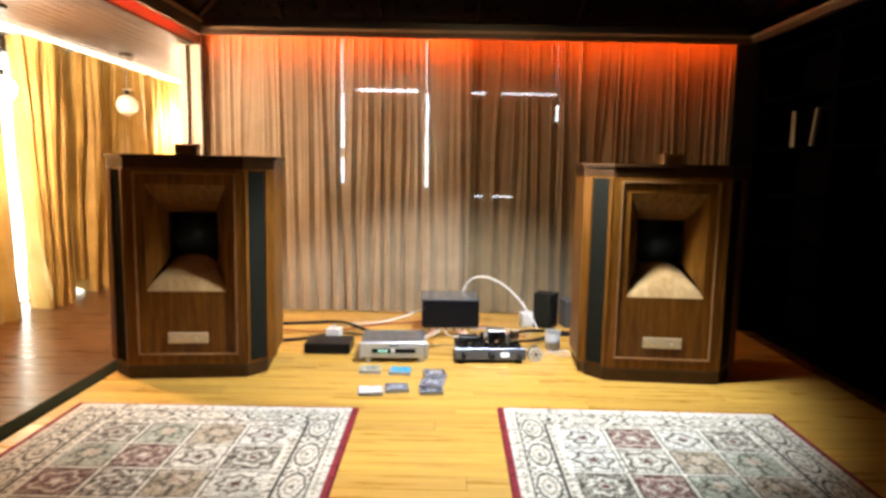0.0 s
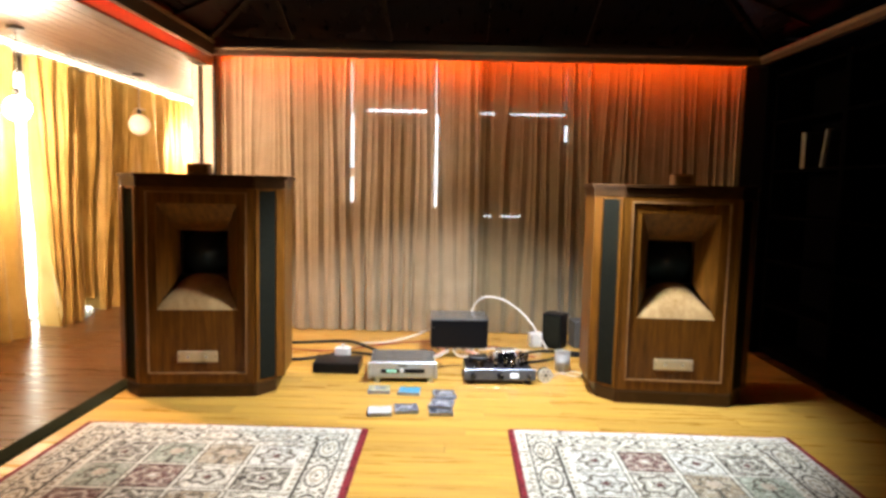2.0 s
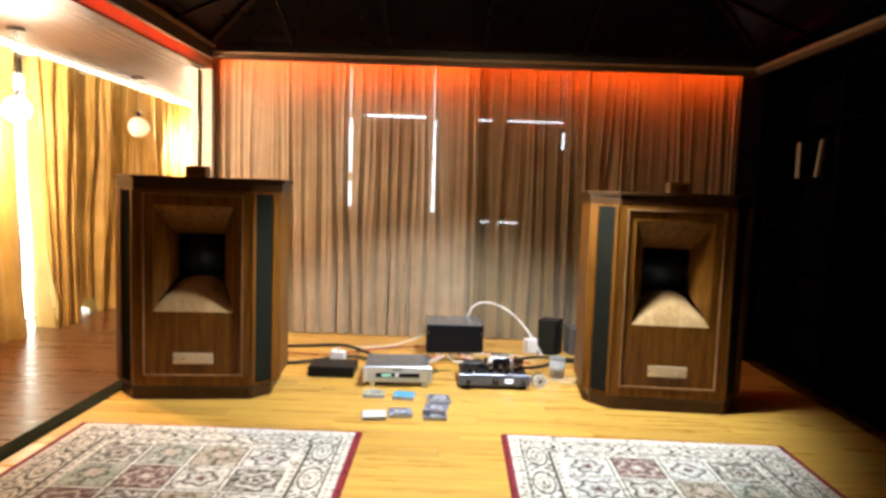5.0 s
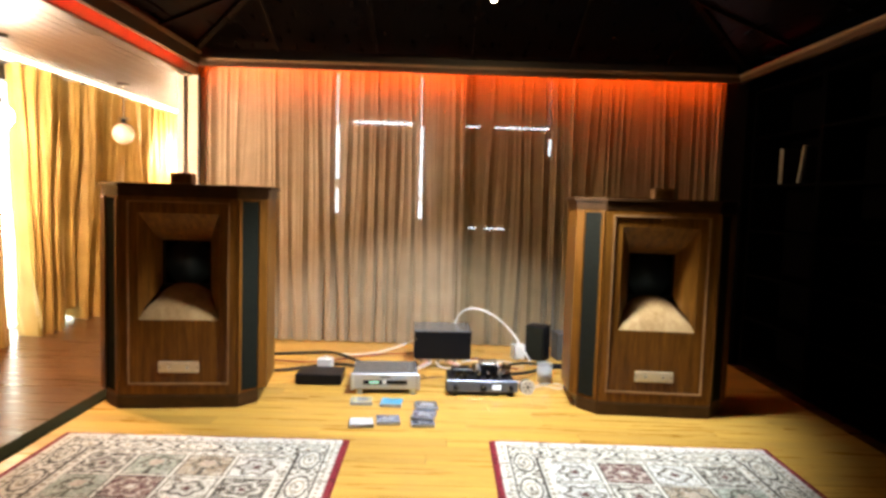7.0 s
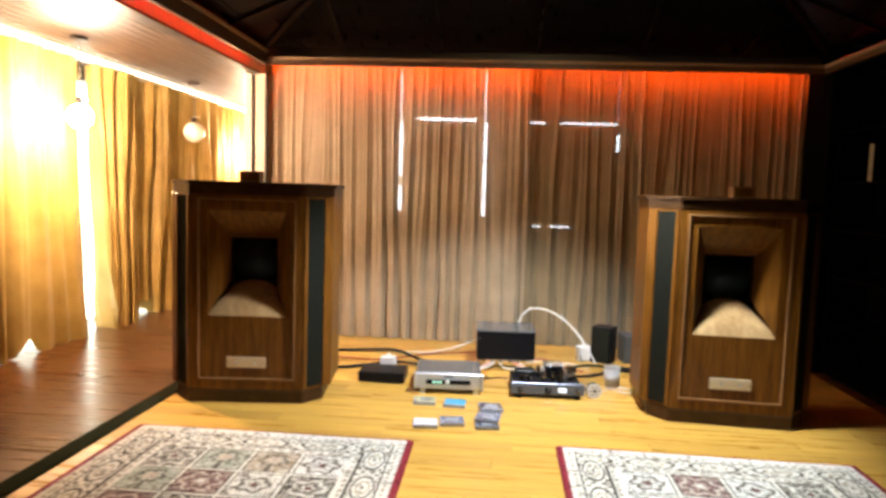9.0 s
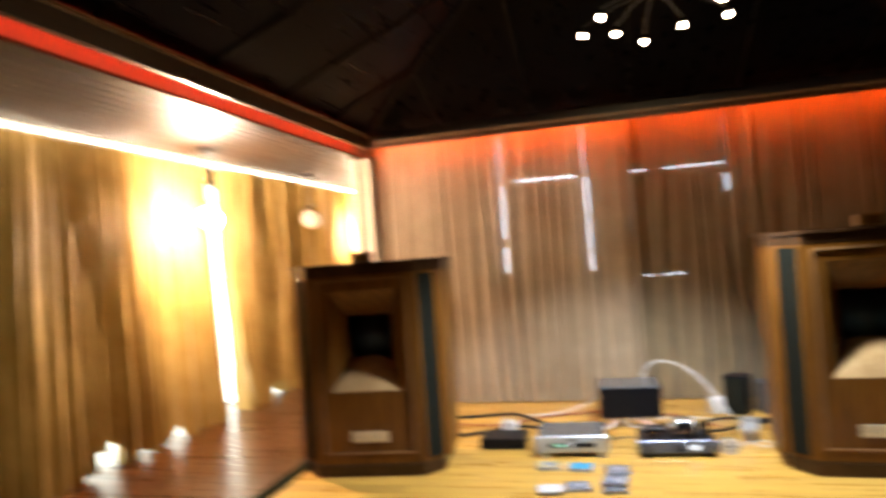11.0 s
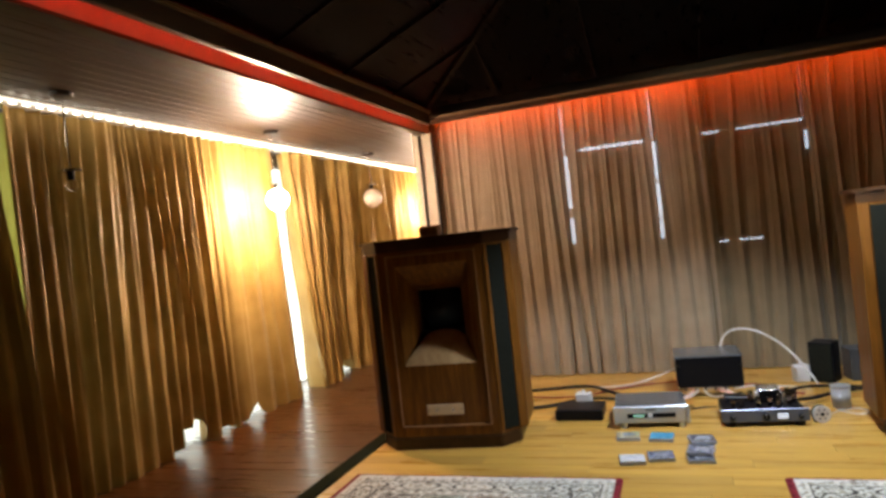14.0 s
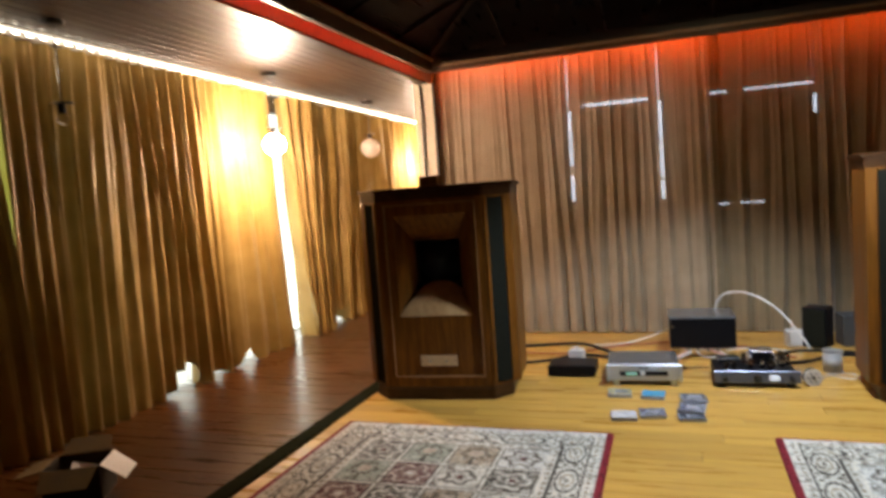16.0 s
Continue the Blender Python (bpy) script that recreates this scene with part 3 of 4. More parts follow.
    for x in (-0.112, 0.112):
        part("screw", tube(0.004, (x, 0.0, 0.257), (x, -0.003, 0.257), n=8), M["dark"], plate)
    return s


LEFT, RIGHT = pose(-1.366, 3.737, 0, 0, 0, 6.5), pose(1.638, 3.838, 0, 0, 0, -3.0)
first = loudspeaker()
first.matrix_world = LEFT
copy_thing(first, RIGHT)


def tweeter(m):
    t = thing("super_tweeter", "small brown wooden tweeter block on top of the loudspeaker", "tweeter", m, "tweeter blocks")
    part("body", box(-0.068, 0.068, -0.05, 0.05, 0.0, 0.072, 0.005), M["bead"], t)
    part("grille", box(-0.055, 0.055, -0.054, -0.049, 0.010, 0.060, 0.002), M["walnut"], t)
    return t


tw = tweeter(LEFT @ pose(-0.030, 0.22, 1.395))
copy_thing(tw, RIGHT @ pose(0.050, 0.22, 1.395))


# ---- hi-fi on the floor ----
def foot(parent, x, y, h, r=0.022, mat="black"):
    part("foot", tube(r, (x, y, 0), (x, y, h), r * 0.9, n=14), M[mat], parent)


def cd_player(m):
    s = thing("cd_player", "silver-fronted disc player with black lid standing on the floor", "disc player", m)
    for x in (-0.175, 0.19):
        for y in (0.022, 0.32):
            foot(s, x, y, 0.036, 0.024, "silver")
    part("case", box(-0.225, 0.225, 0.02, 0.38, 0.036, 0.138, 0.004), M["smoked"], s, "dark grey metal case")
    fp = part("front_panel", box(-0.24, 0.24, -0.006, 0.02, 0.034, 0.142, 0.005), M["silver"], s, "brushed silver front panel")
    for x in (-0.226, 0.226):
        part("rack_ear", box(x - 0.012, x + 0.012, -0.022, -0.004, 0.030, 0.146, 0.006), M["silver"], fp)
    part("display", box(-0.150, -0.020, -0.009, -0.004, 0.068, 0.098, 0.001), M["black"], fp, "black display window")
    part("tray", box(0.010, 0.152, -0.009, -0.004, 0.068, 0.098, 0.001), M["black"], fp, "black disc tray")
    dg = bmesh.new()
    for i in range(5):
        box(-0.108 + i * 0.0135, -0.098 + i * 0.0135, -0.0105, -0.0085, 0.076, 0.090, bm=dg)
    part("digits", dg, M["display"], fp, "green glowing digits")
    part("badge", box(-0.205, -0.190, -0.0085, -0.004, 0.118, 0.130, 0.002), M["white"], fp)
    part("button", box(-0.013, 0.004, -0.0085, -0.004, 0.080, 0.093, 0.001), M["display_white"], fp)
    part("marking", box(-0.032, 0.034, -0.0075, -0.005, 0.115, 0.124), M["grey"], fp)
    return s


cd_player(pose(-0.108, 4.155, 0, 0, 0, 4.0))


def power_box(m):
    s = thing("black_box", "flat black metal box standing on the floor", "power box", m)
    for x in (-0.14, 0.14):
        for y in (0.03, 0.21):
            foot(s, x, y, 0.008, 0.012)
    part("case", box(-0.165, 0.165, 0, 0.24, 0.007, 0.074, 0.004), M["black"], s)
    part("lid", box(-0.163, 0.163, 0.003, 0.238, 0.0745, 0.0785, 0.002), M["black"], s)
    return s


power_box(pose(-0.600, 4.315, 0, 0, 0, 0.5))


def tube_valve(parent, x, y, z, h=0.075, r=0.017):
    part("valve_base", tube(r * 0.95, (x, y, z), (x, y, z + 0.016), n=14), M["black"], parent)
    bm = tube(r, (x, y, z + 0.016), (x, y, z + h * 0.75), r, n=16)
    ball(r, (x, y, z + h * 0.75), bm, 1.0, 14)
    part("valve", bm, M["glass"], parent, "clear glass valve", True)
    part("anode", box(x - r * 0.5, x + r * 0.5, y - r * 0.35, y + r * 0.35, z + 0.018, z + h * 0.66), M["chrome"], parent)


def valve_preamp(m):
    s = thing("valve_amplifier", "dark blue-grey valve amplifier with glass valves on the floor", "amplifier", m)
    for x in (-0.20, 0.20):
        for y in (0.04, 0.28):
            foot(s, x, y, 0.028, 0.030)
    part("case", box(-0.235, 0.235, 0.012, 0.33, 0.027, 0.098, 0.004), M["black"], s)
    fp = part("front_panel", box(-0.25, 0.25, -0.006, 0.012, 0.027, 0.108, 0.004), M["steel_blue"], s, "blue-grey metal front panel")
    for x, r in ((-0.185, 0.017), (0.005, 0.024), (0.200, 0.014)):
        kb = part("knob", tube(r, (x, -0.004, 0.060), (x, -0.028, 0.060), r * 0.88, n=22), M["black"], fp, "black knob")
        part("pointer", box(x - 0.0015, x + 0.0015, -0.0295, -0.0275, 0.062, 0.062 + r * 0.8), M["white"], kb)
    part("display", box(0.072, 0.128, -0.010, -0.004, 0.048, 0.078, 0.001), M["display_white"], fp, "white lit display")
    tr = part("transformer", box(0.00, 0.125, 0.16, 0.29, 0.098, 0.182, 0.006), M["black"], s, "black transformer cover")
    part("cap", box(-0.004, 0.129, 0.156, 0.294, 0.1825, 0.190, 0.003), M["chrome"], tr, "chrome transformer cap")
    for x in (-0.010, 0.135):
        part("lamination", box(x - 0.006, x + 0.006, 0.17, 0.28, 0.098, 0.160, 0.002), M["silver"], tr)
    part("transformer", box(-0.20, -0.06, 0.20, 0.30, 0.098, 0.135, 0.006), M["black"], s)
    for x, y, h in ((-0.165, 0.07, 0.05), (-0.12, 0.075, 0.05), (-0.02, 0.09, 0.07), (0.05, 0.10, 0.08), (0.11, 0.11, 0.09), (0.165, 0.12, 0.09), (0.175, 0.22, 0.09), (-0.045, 0.20, 0.08), (0.205, 0.17, 0.085), (0.09, 0.06, 0.06)):
        tube_valve(s, x, y, 0.098, h)
    bm = bmesh.new()
    for i in range(6):
        tube(0.006, (-0.20 + i * 0.028, 0.33, 0.06), (-0.20 + i * 0.028, 0.352, 0.06), bm=bm, n=10)
    part("sockets", bm, M["chrome"], s)
    for x, y in ((-0.13, 0.045), (-0.105, 0.035), (-0.075, 0.028), (0.215, 0.05)):
        part("cap_nut", tube(0.009, (x, y, 0.098), (x, y, 0.110), 0.006, n=12), M["chrome"], s)
    return s


valve_preamp(pose(0.565, 4.175, 0, 0, 0, 3.0))


def power_amp(m):
    s = thing("power_amplifier", "black caged power amplifier on a chrome chassis on the floor", "amplifier", m)
    for x in (-0.2, 0.2):
        for y in (0.04, 0.30):
            foot(s, x, y, 0.025, 0.022)
    part("chassis", box(-0.225, 0.225, 0.01, 0.36, 0.024, 0.072, 0.005), M["chrome"], s, "chrome chassis")
    part("cage", box(-0.23, 0.23, 0.0, 0.36, 0.074, 0.292, 0.006), M["black"], s, "black metal cage")
    part("cage_lid", box(-0.234, 0.234, -0.004, 0.364, 0.293, 0.305, 0.004), M["smoked"], s, "grey sheet lid")
    for x in (-0.21, 0.21):
        part("bolt", tube(0.007, (x, 0.001, 0.235), (x, -0.005, 0.235), n=10), M["chrome"], s)
    for i in range(6):
        x = -0.17 + i * 0.068
        part("terminal", tube(0.011, (x, 0.012, 0.048), (x, -0.022, 0.048), 0.009, n=12), M["chrome"], s)
    return s


power_amp(pose(0.288, 4.90, 0, 0, 0, 2.5))


def cd_case(m, face, label):
    s = thing("cd_case", label, "disc case", m, "disc cases on the floor")
    part("shell", box(-0.071, 0.071, -0.0625, 0.0625, 0.0, 0.0215, 0.002), M["cd_shell"], s, "clear-grey plastic case")
    part("cover", box(-0.064, 0.069, -0.060, 0.060, 0.0216, 0.0226), face, s)
    part("picture", box(-0.030, 0.045, -0.030, 0.035, 0.0227, 0.0232), face if face in (M["cd_white"], M["cd_blue"]) else M["cd_pale"], s)
    return s


M["cd_shell"] = plain("case_plastic", (0.35, 0.36, 0.38), 0.15, 0, 0.2, 40, 0.02)


def cover(name, dark, mid, pale, scale):
    """A printed sleeve: patches of three tones under clear plastic."""
    m, nt, b = nodes_of(name)
    n = noise_node(nt, mapped(nt, (1, 1.6, 1), 5.0), scale, 3, 0.6)
    r = ramp_node(nt, n.outputs[0], [(0.38, dark), (0.50, mid), (0.56, mid), (0.62, pale)])
    nt.links.new(r.outputs[0], b.inputs["Base Color"])
    b.inputs["Roughness"].default_value = 0.22
    b.inputs["Coat Weight"].default_value = 0.6
    return m


M["cd_pale"] = cover("cover_picture", (0.10, 0.11, 0.13), (0.30, 0.31, 0.33), (0.72, 0.72, 0.70), 55)
M["cd_cream"] = cover("cover_cream", (0.16, 0.13, 0.08), (0.52, 0.45, 0.22), (0.70, 0.66, 0.52), 40)
M["cd_blue"] = cover("cover_blue", (0.04, 0.22, 0.36), (0.07, 0.36, 0.55), (0.16, 0.48, 0.62), 30)
M["cd_white"] = cover("cover_white", (0.45, 0.44, 0.43), (0.66, 0.65, 0.62), (0.78, 0.78, 0.76), 35)
M["cd_navy"] = cover("cover_navy", (0.02, 0.025, 0.045), (0.09, 0.11, 0.18), (0.60, 0.62, 0.66), 48)
M["cd_dark"] = cover("cover_dark", (0.015, 0.017, 0.024), (0.07, 0.08, 0.11), (0.50, 0.51, 0.54), 52)
for x, y, rz, key, label in ((-0.245, 3.945, 4, "cd_cream", "disc case with a cream cover lying on the floor"), (-0.045, 3.925, -3, "cd_blue", "disc case with a bright blue cover lying on the floor"),
                             (-0.195, 3.525, 8, "cd_white", "disc case with a white cover lying on the floor"), (-0.042, 3.585, 8, "cd_navy", "disc case with a dark patterned cover lying on the floor"),
                             (0.168, 3.560, 5, "cd_dark", "disc case with a dark cover lying on the floor"), (0.175, 3.700, -4, "cd_navy", "disc case with a dark cover lying on the floor"),
                             (0.180, 3.885, 3, "cd_dark", "disc case with a dark cover lying on the floor")):
    cd_case(pose(x, y, 0.001, 0, 0, rz), M[key], label)
cd_case(pose(0.172, 3.610, 0.0248, 0, 0, -9), M["cd_navy"], "disc case lying on another disc case")
cd_case(pose(0.185, 3.800, 0.0248, 0, 0, 10), M["cd_dark"], "disc case lying on another disc case")

# small boxes, adapters and cups behind the amplifiers
s = thing("small_black_speaker", "small upright black box near the curtain", "speaker", pose(1.11, 5.30, 0, 0, 0, -28))
part("case", box(-0.085, 0.085, -0.08, 0.08, 0.0, 0.30, 0.006), M["black"], s)
part("front_cloth", box(-0.075, 0.075, -0.086, -0.079, 0.012, 0.288, 0.004), M["grille"], s)
s = thing("grey_box", "grey plastic box with black sockets near the curtain", "power box", pose(1.36, 5.36, 0, 0, 0, 8))
part("case", box(-0.10, 0.10, -0.09, 0.09, 0.0, 0.235, 0.006), M["grey"], s)
for z in (0.06, 0.14):
    part("socket", box(-0.02, 0.06, -0.094, -0.088, z, z + 0.04, 0.002), M["black"], s)
s = thing("adapter", "white power adapter standing on the floor", "adapter", pose(0.945, 5.30, 0, 0, 0, 15), "white adapters")
part("case", box(-0.055, 0.055, -0.04, 0.04, 0.0, 0.125, 0.008), M["white"], s)
part("plug", tube(0.012, (0, 0, 0.125), (0, 0, 0.145), n=12), M["white"], s)
s2 = copy_thing(s, pose(-0.600, 4.625, 0, 0, 0, -8))
s = thing("white_cup", "translucent plastic cup standing on the floor", "cup", pose(1.055, 4.55, 0))
bm = tube(0.040, (0, 0, 0), (0, 0, 0.150), 0.058, n=26)
top = max(bm.faces, key=lambda q: q.calc_center_median().z)
bmesh.ops.inset_region(bm, faces=[top], thickness=0.004)
bmesh.ops.translate(bm, verts=list(top.verts), vec=(0, 0, -0.142))
part("body", bm, M["frosted"], s, "", True)
part("rim", ring_band(0.0575, 0.0605, 0.146, 0.152), M["frosted"], s, "", True)
s = thing("cable_reel", "small round reel of pale cable beside the amplifier", "cable reel", pose(0.885, 4.26, 0.052, 90, 0, 12))
part("flange", tube(0.052, (0, 0, -0.022), (0, 0, -0.016), n=26), M["black"], s)
part("flange", tube(0.052, (0, 0, 0.016), (0, 0, 0.022), n=26), M["cable_white"], s, "pale round flange")
for i in range(6):
    c, d = math.cos(i * math.pi / 3), math.sin(i * math.pi / 3)
    part("spoke_slot", tube(0.006, (0.030 * c, 0.030 * d, 0.0215), (0.030 * c, 0.030 * d, 0.0232), n=10), M["black"], s)
part("hub", tube(0.012, (0, 0, 0.0215), (0, 0, 0.027), n=16), M["black"], s)
part("winding", tube(0.042, (0, 0, -0.016), (0, 0, 0.016), n=26), M["cable_white"], s)

cable("cable", [(-1.25, 4.62, 0.012), (-0.98, 4.6, 0.012), (-0.75, 4.75, 0.02), (-0.5, 4.9, 0.03), (-0.25, 4.7, 0.02), (-0.1, 4.62, 0.06)], 0.012, M["cable_black"], "thick black speaker cable on the floor", "floor cables")
cable("cable", [(-1.25, 5.15, 0.012), (-0.98, 5.2, 0.012), (-0.72, 5.3, 0.015), (-0.55, 5.1, 0.05), (-0.35, 4.85, 0.03), (-0.15, 4.65, 0.05)], 0.013, M["cable_black"], "thick black speaker cable on the floor", "floor cables")
cable("cable", [(-1.25, 5.0, 0.01), (-0.95, 4.95, 0.01), (-0.7, 4.88, 0.012), (-0.45, 5.15, 0.012), (-0.2, 5.3, 0.012), (0.1, 5.32, 0.02)], 0.006, M["cable_red"], "thin red cable on the floor", "floor cables")
cable("cable", [(-0.6, 5.25, 0.01), (-0.4, 5.2, 0.012), (-0.2, 5.28, 0.03), (-0.02, 5.3, 0.10), (0.10, 5.30, 0.16)], 0.007, M["cable_white"], "white cable rising to the power amplifier", "floor cables")
cable("cable", [(0.38, 5.24, 0.24), (0.40, 5.28, 0.40), (0.56, 5.27, 0.47), (0.82, 5.20, 0.34), (0.95, 5.10, 0.16), (1.02, 5.0, 0.02)], 0.0075, M["cable_white"], "white cable arching from the power amplifier to the floor", "floor cables")
cable("cable", [(0.80, 4.56, 0.06), (0.95, 4.72, 0.02), (1.05, 4.80, 0.05), (1.2, 4.86, 0.05), (1.38, 4.9, 0.03)], 0.013, M["cable_black"], "thick black cable on the floor", "floor cables")
cable("cable", [(0.62, 4.56, 0.05), (0.8, 4.75, 0.10), (1.0, 4.88, 0.07), (1.2, 5.0, 0.03), (1.4, 5.0, 0.02)], 0.011, M["cable_black"], "thick black cable on the floor", "floor cables")
cable("cable", [(1.02, 4.5, 0.006), (1.12, 4.35, 0.006), (1.22, 4.44, 0.006), (1.14, 4.56, 0.006), (1.02, 4.48, 0.010), (0.95, 4.38, 0.006)], 0.004, M["cable_white"], "thin pale cable coiled on the floor", "floor cables")
cable("cable", [(0.16, 4.60, 0.006), (0.10, 4.72, 0.006), (0.02, 4.62, 0.006), (0.12, 4.50, 0.006), (0.22, 4.62, 0.010), (0.30, 4.52, 0.03)], 0.005, M["cable_black"], "thin black cable coiled on the floor", "floor cables")
cable("cable", [(0.17, 4.885, 0.048), (0.13, 4.80, 0.05), (0.10, 4.68, 0.05), (0.06, 4.60, 0.06)], 0.008, M["cable_pink"], "pale pink signal cable", "floor cables")
cable("cable", [(0.20, 4.885, 0.048), (0.18, 4.80, 0.06), (0.14, 4.68, 0.05), (0.09, 4.60, 0.07)], 0.009, M["cable_white"], "thin white signal cable", "floor cables")
cable("cable", [(0.40, 4.885, 0.048), (0.42, 4.78, 0.07), (0.46, 4.64, 0.05), (0.47, 4.55, 0.06)], 0.009, M["cable_white"], "thin white signal cable", "floor cables")
cable("cable", [(0.35, 4.885, 0.048), (0.37, 4.80, 0.08), (0.42, 4.70, 0.07), (0.44, 4.58, 0.08)], 0.009, M["cable_pink"], "pale pink signal cable", "floor cables")
cable("cable", [(0.24, 4.885, 0.048), (0.27, 4.80, 0.03), (0.33, 4.76, 0.03), (0.38, 4.82, 0.03), (0.40, 4.885, 0.048)], 0.006, M["cable_white"], "white jumper cable looped below the amplifier", "floor cables")
cable("cable", [(0.45, 4.885, 0.06), (0.56, 4.82, 0.10), (0.72, 4.78, 0.10), (0.86, 4.9, 0.06), (0.95, 5.0, 0.02)], 0.006, M["cable_white"], "thin white cable beside the amplifiers", "floor cables")
cable("cable", [(0.52, 5.2, 0.01), (0.62, 5.25, 0.012), (0.7, 5.1, 0.012), (0.78, 4.95, 0.012), (0.9, 4.9, 0.01)], 0.006, M["cable_red"], "thin dark red cable on the floor", "floor cables")


# ---- hanging lamps ----
def pendant(m, bulb, r, lit, label, drop=0.44):
    """A pendant whose origin is at the ceiling."""
    s = thing("pendant_lamp", label, "lamp", m, "hanging lamps")
    part("ceiling_rose", tube(0.055, (0, 0, -0.022), (0, 0, 0), 0.062, n=24), M["dark"], s, "dark ceiling rose")
    part("rod", tube(0.006, (0, 0, -drop), (0, 0, -0.02), n=10), M["chrome"], s)
    part("holder_plate", tube(0.062, (0, 0, -drop - 0.012), (0, 0, -drop), n=24), M["chrome"], s)
    part("socket", tube(0.021, (0, 0, -drop - 0.06), (0, 0, -drop - 0.012), n=16), M["black"], s)
    part("globe", ball(r, (0, 0, -drop - 0.052 - r), n=16), bulb, s, lit, True)
    return s


pendant(pose(-3.03, 2.57, 2.424), M["glass"], 0.036, "small clear glass bulb", "unlit pendant lamp with a clear bulb under the board ceiling")
pendant(pose(-2.95, 4.50, 2.424), M["bulb_on"], 0.085, "brightly lit globe", "brightly lit pendant lamp under the board ceiling")
pendant(pose(-3.02, 6.50, 2.424), M["bulb_dim"], 0.105, "white glass globe", "pendant lamp with a white glass globe", 0.35)
pendant(pose(-3.00, 8.50, 2.424), M["bulb_on"], 0.085, "brightly lit globe", "brightly lit pendant lamp under the board ceiling")

ch = thing("chandelier", "dark many-armed ceiling chandelier with small bright halogen bulbs", "chandelier", pose(0.56, 3.43, 2.60))
part("stem", tube(0.012, (0, 0, 0.15), (0, 0, 0.80), n=12), M["dark"], ch)
part("hub", ball(0.05, (0, 0, 0.14), n=18), M["chrome"], ch, "chrome hub", True)
for bx, by in ((-0.385, 0.18), (-0.28, -0.09), (-0.20, 0.24), (-0.03, 0.48), (0.17, 0.26), (0.40, 0.19), (0.33, -0.09), (-0.19, -0.40), (0.0, -0.42), (0.31, -0.35)):
    am = tube(0.005, (0, 0, 0.14), (bx * 0.55, by * 0.55, 0.11), n=8)
    tube(0.005, (bx * 0.55, by * 0.55, 0.11), (bx, by, 0.05), bm=am, n=8)
    arm = part("arm", am, M["dark"], ch)
    part("spot_head", tube(0.017, (bx, by, 0.052), (bx, by, 0.012), 0.026, n=16), M["chrome"], arm)
    part("bulb", ball(0.014, (bx, by, 0.006), n=12), M["spot_on"], arm, "bright halogen bulb", True)


# ---- dark shelves along the east wall ----
def shelf_unit(m):
    s = thing("shelf_unit", "tall black open shelf unit against the dark wall", "shelf", m, "black shelf units")
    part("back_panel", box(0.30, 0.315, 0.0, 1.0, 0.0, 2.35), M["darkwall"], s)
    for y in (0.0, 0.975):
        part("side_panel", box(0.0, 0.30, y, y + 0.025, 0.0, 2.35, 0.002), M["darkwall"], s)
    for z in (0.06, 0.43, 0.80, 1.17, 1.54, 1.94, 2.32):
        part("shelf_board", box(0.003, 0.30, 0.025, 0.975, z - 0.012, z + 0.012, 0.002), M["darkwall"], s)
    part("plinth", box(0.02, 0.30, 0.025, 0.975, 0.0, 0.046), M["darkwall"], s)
    return s


su = shelf_unit(pose(2.86, 4.30, 0))
for i in range(1, 5):
    copy_thing(su, pose(2.86, 4.30 - i * 1.003, 0))
M["book_pale"] = plain("pale_spine", (0.22, 0.195, 0.14), 0.5, 0, 0.3, 30)
M["book_dark"] = plain("dark_spine", (0.005, 0.004, 0.004), 0.5, 0, 0.3, 30)


def book(m, w, h, mat, label):
    s = thing("book", label, "book", m, "books on the shelf")
    part("cover", box(0.002, 0.20, 0.0, w, 0.0, h, 0.003), M["book_dark"], s)
    part("spine", box(-0.003, 0.003, 0.002, w - 0.002, 0.002, h - 0.002, 0.001), M[mat], s)
    part("pages", box(0.006, 0.197, 0.003, w - 0.003, h, h + 0.002), M["book_dark"], s)
    return s


for y, w, h, tilt, mat, label in ((4.845, 0.022, 0.275, 0, "book_pale", "slim book with a pale spine standing on the black shelf"), (4.815, 0.022, 0.27, 0, "book_pale", "slim book with a pale spine standing on the black shelf"),
                                  (4.575, 0.024, 0.275, 12, "book_pale", "slim book with a pale spine leaning on the black shelf"), (4.530, 0.026, 0.27, 12, "book_dark", "slim dark book leaning on the black shelf")):
    book(pose(2.875, y, 1.553, tilt, 0, 0), w, h, mat, label)

# ---- open carton on the veranda floor ----
def flap(name, parent, mat, side, length, width, droop, label=""):
    """A flap hinged on the rim; side: degrees round the box; droop: degrees below level."""
    fl = box(0, length, -width / 2, width / 2, 0, 0.004)
    for v in fl.verts:
        if v.co.x > length / 2:
            v.co.y *= 0.86
    bmesh.ops.rotate(fl, verts=fl.verts, cent=(0, 0, 0), matrix=Matrix.Rotation(radians(droop), 3, "Y"))
    reach = 0.131 if side in (0, 180) else 0.111
    bmesh.ops.translate(fl, verts=fl.verts, vec=(reach, 0, 0.172))
    bmesh.ops.rotate(fl, verts=fl.verts, cent=(0, 0, 0), matrix=Matrix.Rotation(radians(side), 3, "Z"))
    return part(name, fl, M[mat], parent, label)


M["kraft"] = plain("kraft_board", (0.155, 0.105, 0.032), 0.75, 0, 0.25, 14)
M["carton_white"] = plain("white_board", (0.66, 0.63, 0.56), 0.6, 0, 0.1, 9)
s = thing("carton", "small open cardboard carton with white flaps on the veranda floor", "box", pose(-2.66, 2.10, 0.0, 0, 0, 28))
for q in ((-0.13, 0.13, -0.11, -0.106), (-0.13, 0.13, 0.106, 0.11), (-0.13, -0.126, -0.105, 0.105), (0.126, 0.13, -0.105, 0.105)):
    part("side_panel", box(*q, 0.0, 0.17), M["cardboard"], s)
part("bottom", box(-0.125, 0.125, -0.105, 0.105, 0.0, 0.006), M["cardboard"], s)
